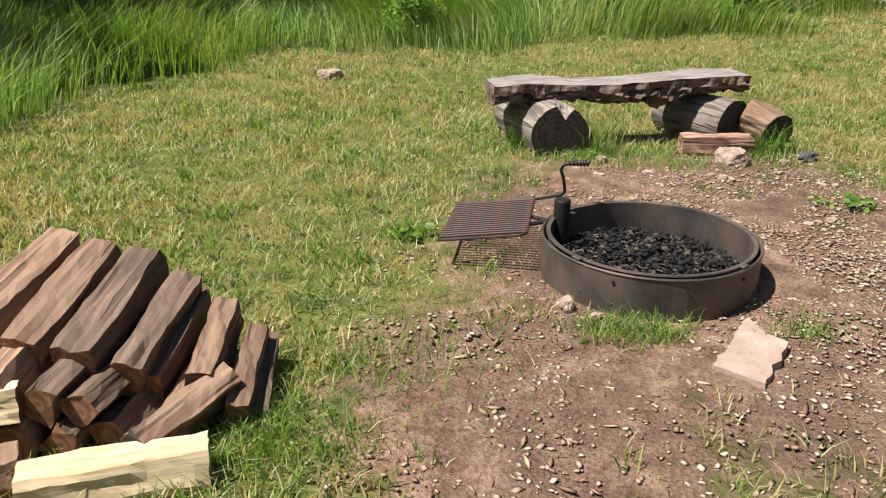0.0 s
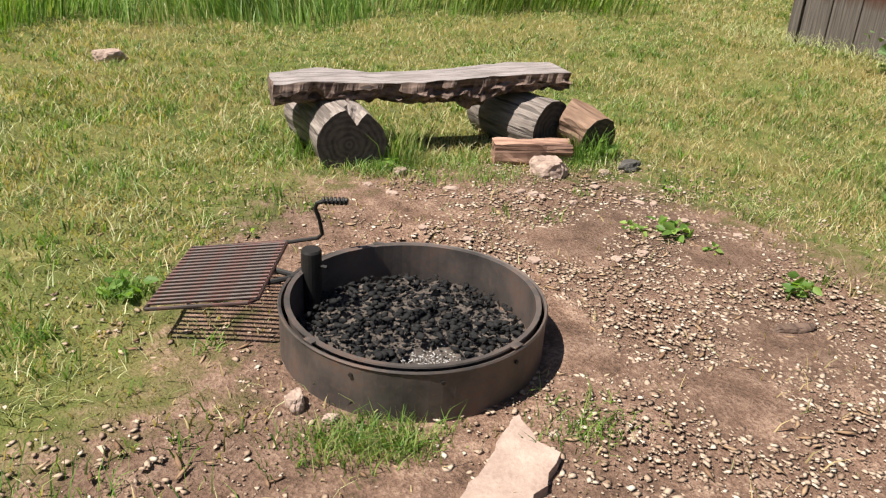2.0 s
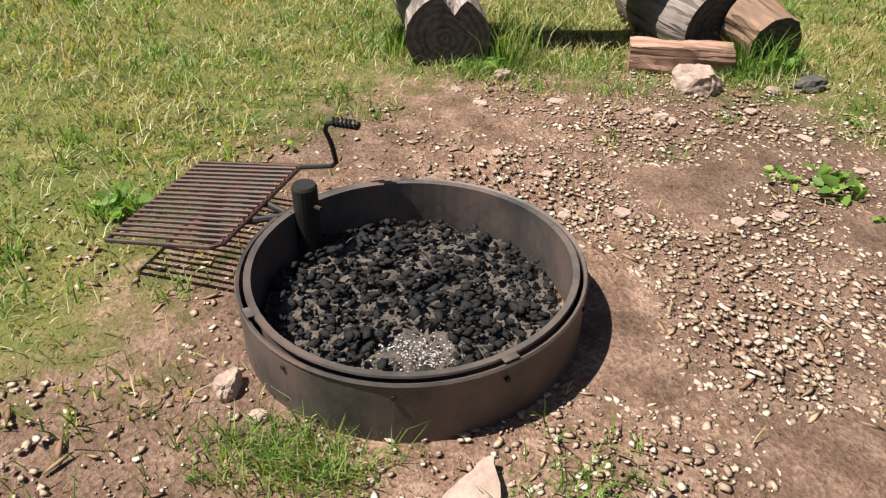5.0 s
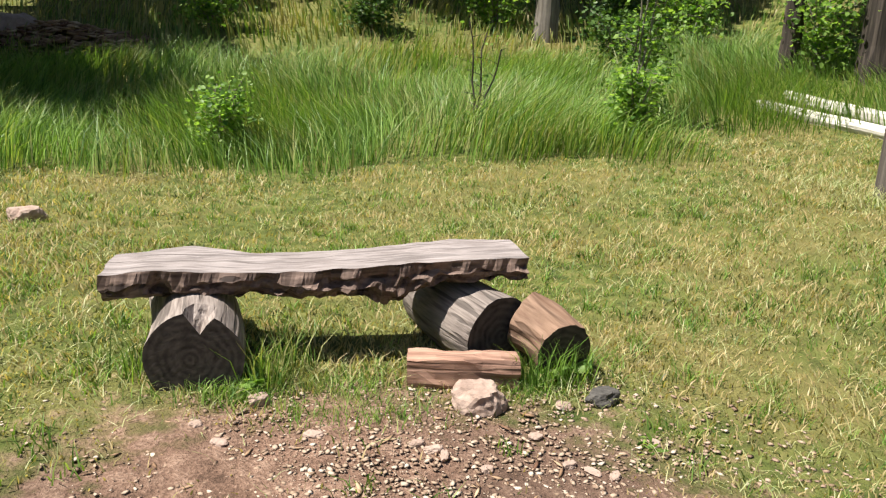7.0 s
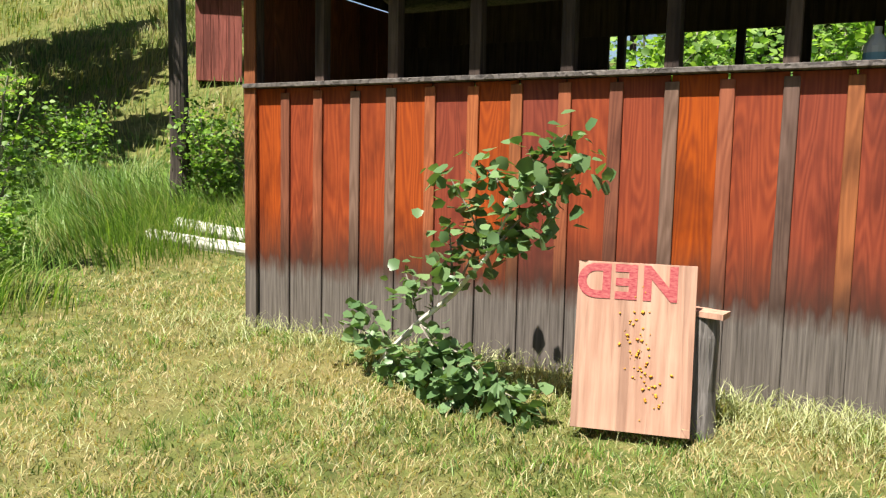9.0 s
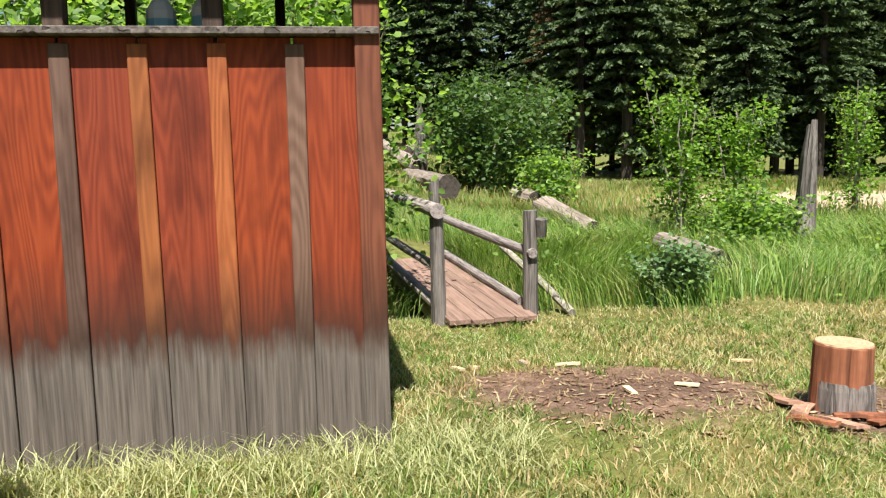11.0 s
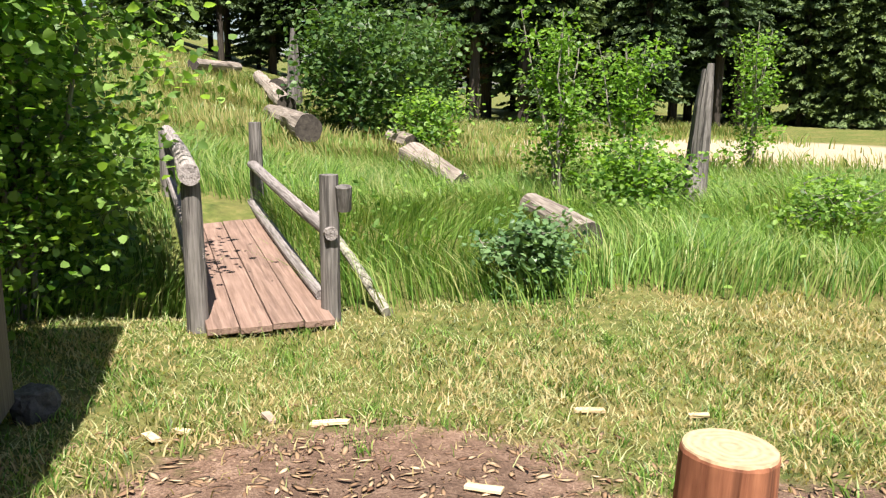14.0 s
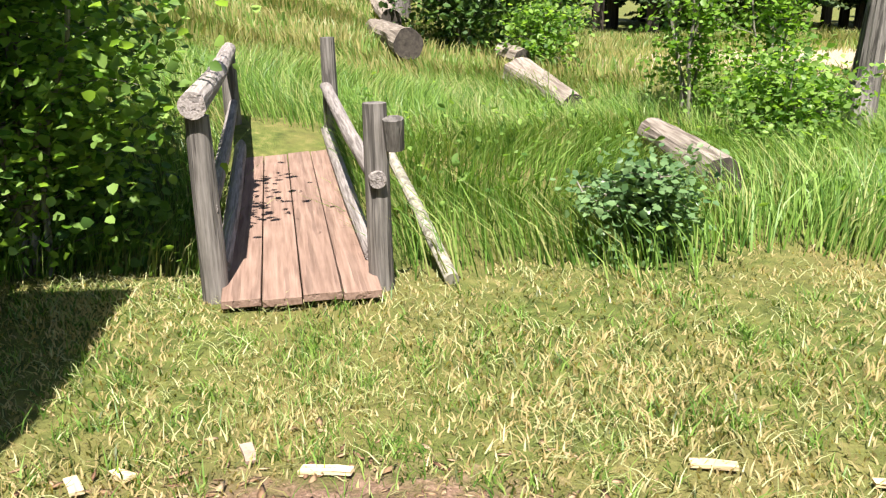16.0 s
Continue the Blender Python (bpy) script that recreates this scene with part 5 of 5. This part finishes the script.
def rosette(x, y, n, s, seed, label):
    g_ = np.random.default_rng(seed)
    th = g_.uniform(0, 2 * np.pi, n)
    r_ = s * 0.7 * g_.uniform(0.05, 1, n)
    p = np.stack([x + r_ * np.cos(th), y + r_ * np.sin(th), ground_z(x + r_ * np.cos(th), y + r_ * np.sin(th)) + g_.uniform(0.01, 0.4 * s, n)], 1)
    o = leaf_cloud("weed", p, s * 0.42, M_LEAF, g_, None, -0.1, 0.6)
    tagged(o, label, "weed", "weeds on the soil", "stuff")


for k, (x, y, n, s) in enumerate(((3.10, 4.18, 34, 0.16), (2.92, 4.27, 18, 0.10), (3.32, 3.44, 26, 0.14), (3.18, 3.92, 14, 0.09), (3.45, 4.75, 16, 0.09), (0.36, 4.08, 34, 0.15), (0.92, 4.52, 5, 0.09), (1.88, 5.42, 26, 0.13), (3.35, 5.45, 40, 0.17), (14.0, -1.6, 16, 0.6))):
    rosette(x, y, n, s, 100 + k, "low broad-leaved green weed on the soil")

# ---- grass ----
IN_SHED = lambda x, y: ((x - CORNER.x) * ALONG.x + (y - CORNER.y) * ALONG.y > -0.02) & ((x - CORNER.x) * OUT.x + (y - CORNER.y) * OUT.y < 0.02) & ((x - CORNER.x) * OUT.x + (y - CORNER.y) * OUT.y > -DEPTH) & ((x - CORNER.x) * ALONG.x + (y - CORNER.y) * ALONG.y < LEN)
NEAR_RING = lambda x, y: np.hypot(x - RING.x, y - RING.y) < 0.49


def tall_at(x, y):
    """Where the grass is left to stand tall."""
    north = sm(10.0, 10.7, y + 0.35 * np.sin(x * 1.3) + 0.25 * np.sin(x * 3.1 + 1) + 0.10 * (x - 2.0) * (x > 5)) * (1 - sm(5.6, 6.6, x) * (1 - sm(11.0, 12.0, y)))
    west = sm(0, 0.7, y - 6.7 - 1.75 * (x + 2.2) + 0.25 * np.sin(x * 4.2) + 0.2 * np.sin(y * 3.1))
    east = sm(12.7, 13.3, x + 0.25 * np.sin(y * 1.8) + 0.2 * np.sin(y * 4.3 + 1) - 0.16 * np.clip(-y - 0.5, 0, 8))
    return np.clip(np.maximum(np.maximum(north, west), east), 0, 1)


def fade(x, y, d0=3.0):
    """Fewer blades far from the line walked."""
    d = np.minimum(np.hypot(np.clip(x, 0, 8) - x, np.clip(y, 0.5, 3) - y), 40)
    return np.clip((d0 / np.maximum(d, d0)) ** 1.3, 0, 1)


def clumpy(x, y, f=2.3):
    return 0.5 + 0.5 * np.sin(f * x + 1.7 * np.sin(f * 0.7 * y)) * np.sin(f * 1.1 * y + 1.3 * np.sin(f * 0.8 * x))


def mown(n, x0, x1, y0, y1):
    return scatter(n, x0, x1, y0, y1, lambda x, y: (1 - 0.97 * sm(0.25, 0.7, bare_at(x, y) + 0.25 * (clumpy(x, y, 5) - 0.5))) * (1 - tall_at(x, y)) * ~IN_SHED(x, y) * ~NEAR_RING(x, y) * fade(x, y) * (0.45 + 0.55 * clumpy(x, y)))


x, y = mown(640000, -4, 14, -3, 12.5)
lawn = blades("mown_grass", x, y, ground_z(x, y), rng.uniform(0.02, 0.055, len(x)) * (0.7 + 0.9 * clumpy(x, y, 1.7)), 0.0055 + 0.0008 * np.hypot(x - 4, y - 2), 0.9, M_GRASS, rng)
tagged(lawn, "short mown green and yellowish grass", "grass", kind="stuff")
x, y = mown(300000, -3, 13, -2, 11)
keep = rng.uniform(0, 1, len(x)) < (0.12 + 0.88 * clumpy(x + 0.3 * np.sin(y * 2.7), y, 3.7) ** 2)
x, y = x[keep], y[keep]
cut = blades("cut_grass", x, y, ground_z(x, y) + rng.uniform(0.008, 0.045, len(x)), rng.uniform(0.05, 0.13, len(x)), 0.003 + 0.0004 * np.hypot(x - 4, y - 2), 1.0, M_HAY, rng, None, 0.5, 0.85)
tagged(cut, "dry cut grass lying on the lawn", "cut grass", kind="stuff")
x, y = scatter(70000, 5.5, 9.2, 2.0, 9.0, lambda x, y: np.exp(-((((x - CORNER.x) * OUT.x + (y - CORNER.y) * OUT.y) - 0.25) / 0.32) ** 2) * ~IN_SHED(x, y) * (0.3 + 0.7 * sm(7, 3, y)))
hayb = blades("hay_heap", x, y, ground_z(x, y) + rng.uniform(0, 0.09, len(x)), rng.uniform(0.08, 0.2, len(x)), 0.006, 0.9, M_HAY, rng, None, 0.5, 0.6)
tagged(hayb, "pale cut hay heaped along the shed wall", "hay", kind="stuff")


def tall(name, n, x0, x1, y0, y1, h0, h1, w, label, mat_, lean=0.45, extra=None):
    x, y = scatter(n, x0, x1, y0, y1, lambda x, y: tall_at(x, y) * (0.25 + 0.75 * clumpy(x, y, 1.9)) * ~IN_SHED(x, y) * (1 - sand_at(x, y)) * (extra(x, y) if extra else 1) * (np.abs((x - mid0.x) * bd.y - (y - mid0.y) * bd.x) > 0.55 * (x < 16.5)))
    h = rng.uniform(h0, h1, len(x)) * (0.55 + 0.6 * clumpy(x, y, 0.9))
    tagged(blades(name, x, y, ground_z(x, y), h, w * rng.uniform(0.5, 1.4, len(x)), lean, mat_, rng, None, 0.45, 0.0, 0.6), label, "tall grass", kind="stuff")


tall("tall_grass", 130000, -9, 11, 5.5, 15.5, 0.3, 0.8, 0.012, "tall uncut bright green meadow grass", M_TALL, 0.75)
tall("tall_grass_by_bridge", 110000, 12, 21, -9, 8, 0.22, 0.62, 0.012, "tall lush grass beyond the lawn", M_TALL, 0.75)
tall("hill_grass", 120000, 20, 46, -12, 22, 0.2, 0.5, 0.035, "tall grass on the open hillside", M_HILL)
tall("meadow_grass", 70000, -12, 20, 15, 32, 0.2, 0.45, 0.03, "grass on the wooded slope", M_HILL)
x, y = scatter(5000, 12, 19, -8, 7, lambda x, y: tall_at(x, y) * clumpy(x, y, 1.2) * (np.abs((x - mid0.x) * bd.y - (y - mid0.y) * bd.x) > 0.6))
wl = leaf_cloud("meadow_weeds", np.stack([x, y, ground_z(x, y) + rng.uniform(0.1, 0.5, len(x))], 1), 0.075, M_LEAF, rng, None, 0.0, 0.6)
tagged(wl, "leafy weeds among the tall grass", "weeds", kind="stuff")
# longer clumps standing in the mown lawn
cx, cy = mown(9000, -3.5, 12.5, -1.5, 10.5)
k = rng.integers(0, len(cx), 60000)
x, y = cx[k] + rng.normal(0, 0.035, 60000), cy[k] + rng.normal(0, 0.035, 60000)
clumps = blades("lawn_clumps", x, y, ground_z(x, y), rng.uniform(0.03, 0.10, 60000), 0.005 + 0.0006 * np.hypot(x - 4, y - 2), 0.9, M_TALL, rng)
tagged(clumps, "greener grass clumps standing in the mown lawn", "grass", kind="stuff")
# tufts along the bench, the ring and the pile
tx, ty = [], []
for cx, cy, s_, n in ((1.80, 5.38, 0.10, 500), (2.3, 5.45, 0.2, 500), (3.1, 5.35, 0.12, 500), (1.10, 2.88, 0.12, 700), (1.22, 2.82, 0.08, 260), (-0.42, 2.3, 0.2, 1200), (0.0, 2.7, 0.3, 700), (1.85, 2.75, 0.10, 160), (0.36, 4.08, 0.08, 250), (2.05, 5.5, 0.12, 500), (2.35, 5.15, 0.15, 300), (10.9, 1.6, 0.4, 700), (11.6, 2.0, 0.3, 900), (8.0, 0.9, 0.4, 700), (7.9, 2.6, 0.25, 900)):
    tx.append(rng.normal(cx, s_, n)), ty.append(rng.normal(cy, s_ * 0.6, n))
tx, ty = np.concatenate(tx), np.concatenate(ty)
ok = ~NEAR_RING(tx, ty)
tx, ty = tx[ok], ty[ok]
tuft = blades("grass_tufts", tx, ty, ground_z(tx, ty), rng.uniform(0.025, 0.10, len(tx)), 0.005, 0.9, M_TALL, rng)
tagged(tuft, "green grass tufts on the trodden soil", "grass", kind="stuff")
# long seeding stalks beside the bench logs
sx_, sy_ = [], []
for cx, cy, n in ((1.90, 5.48, 90), (2.02, 5.60, 60), (3.16, 5.36, 70), (3.34, 5.40, 70), (1.32, 5.62, 30)):
    sx_.append(rng.normal(cx, 0.05, n)), sy_.append(rng.normal(cy, 0.04, n))
sx_, sy_ = np.concatenate(sx_), np.concatenate(sy_)
stalks = blades("long_grass", sx_, sy_, ground_z(sx_, sy_), rng.uniform(0.10, 0.30, len(sx_)), 0.007, 0.6, M_TALL, rng)
tagged(stalks, "long green grass growing against the bench logs", "grass", kind="stuff")
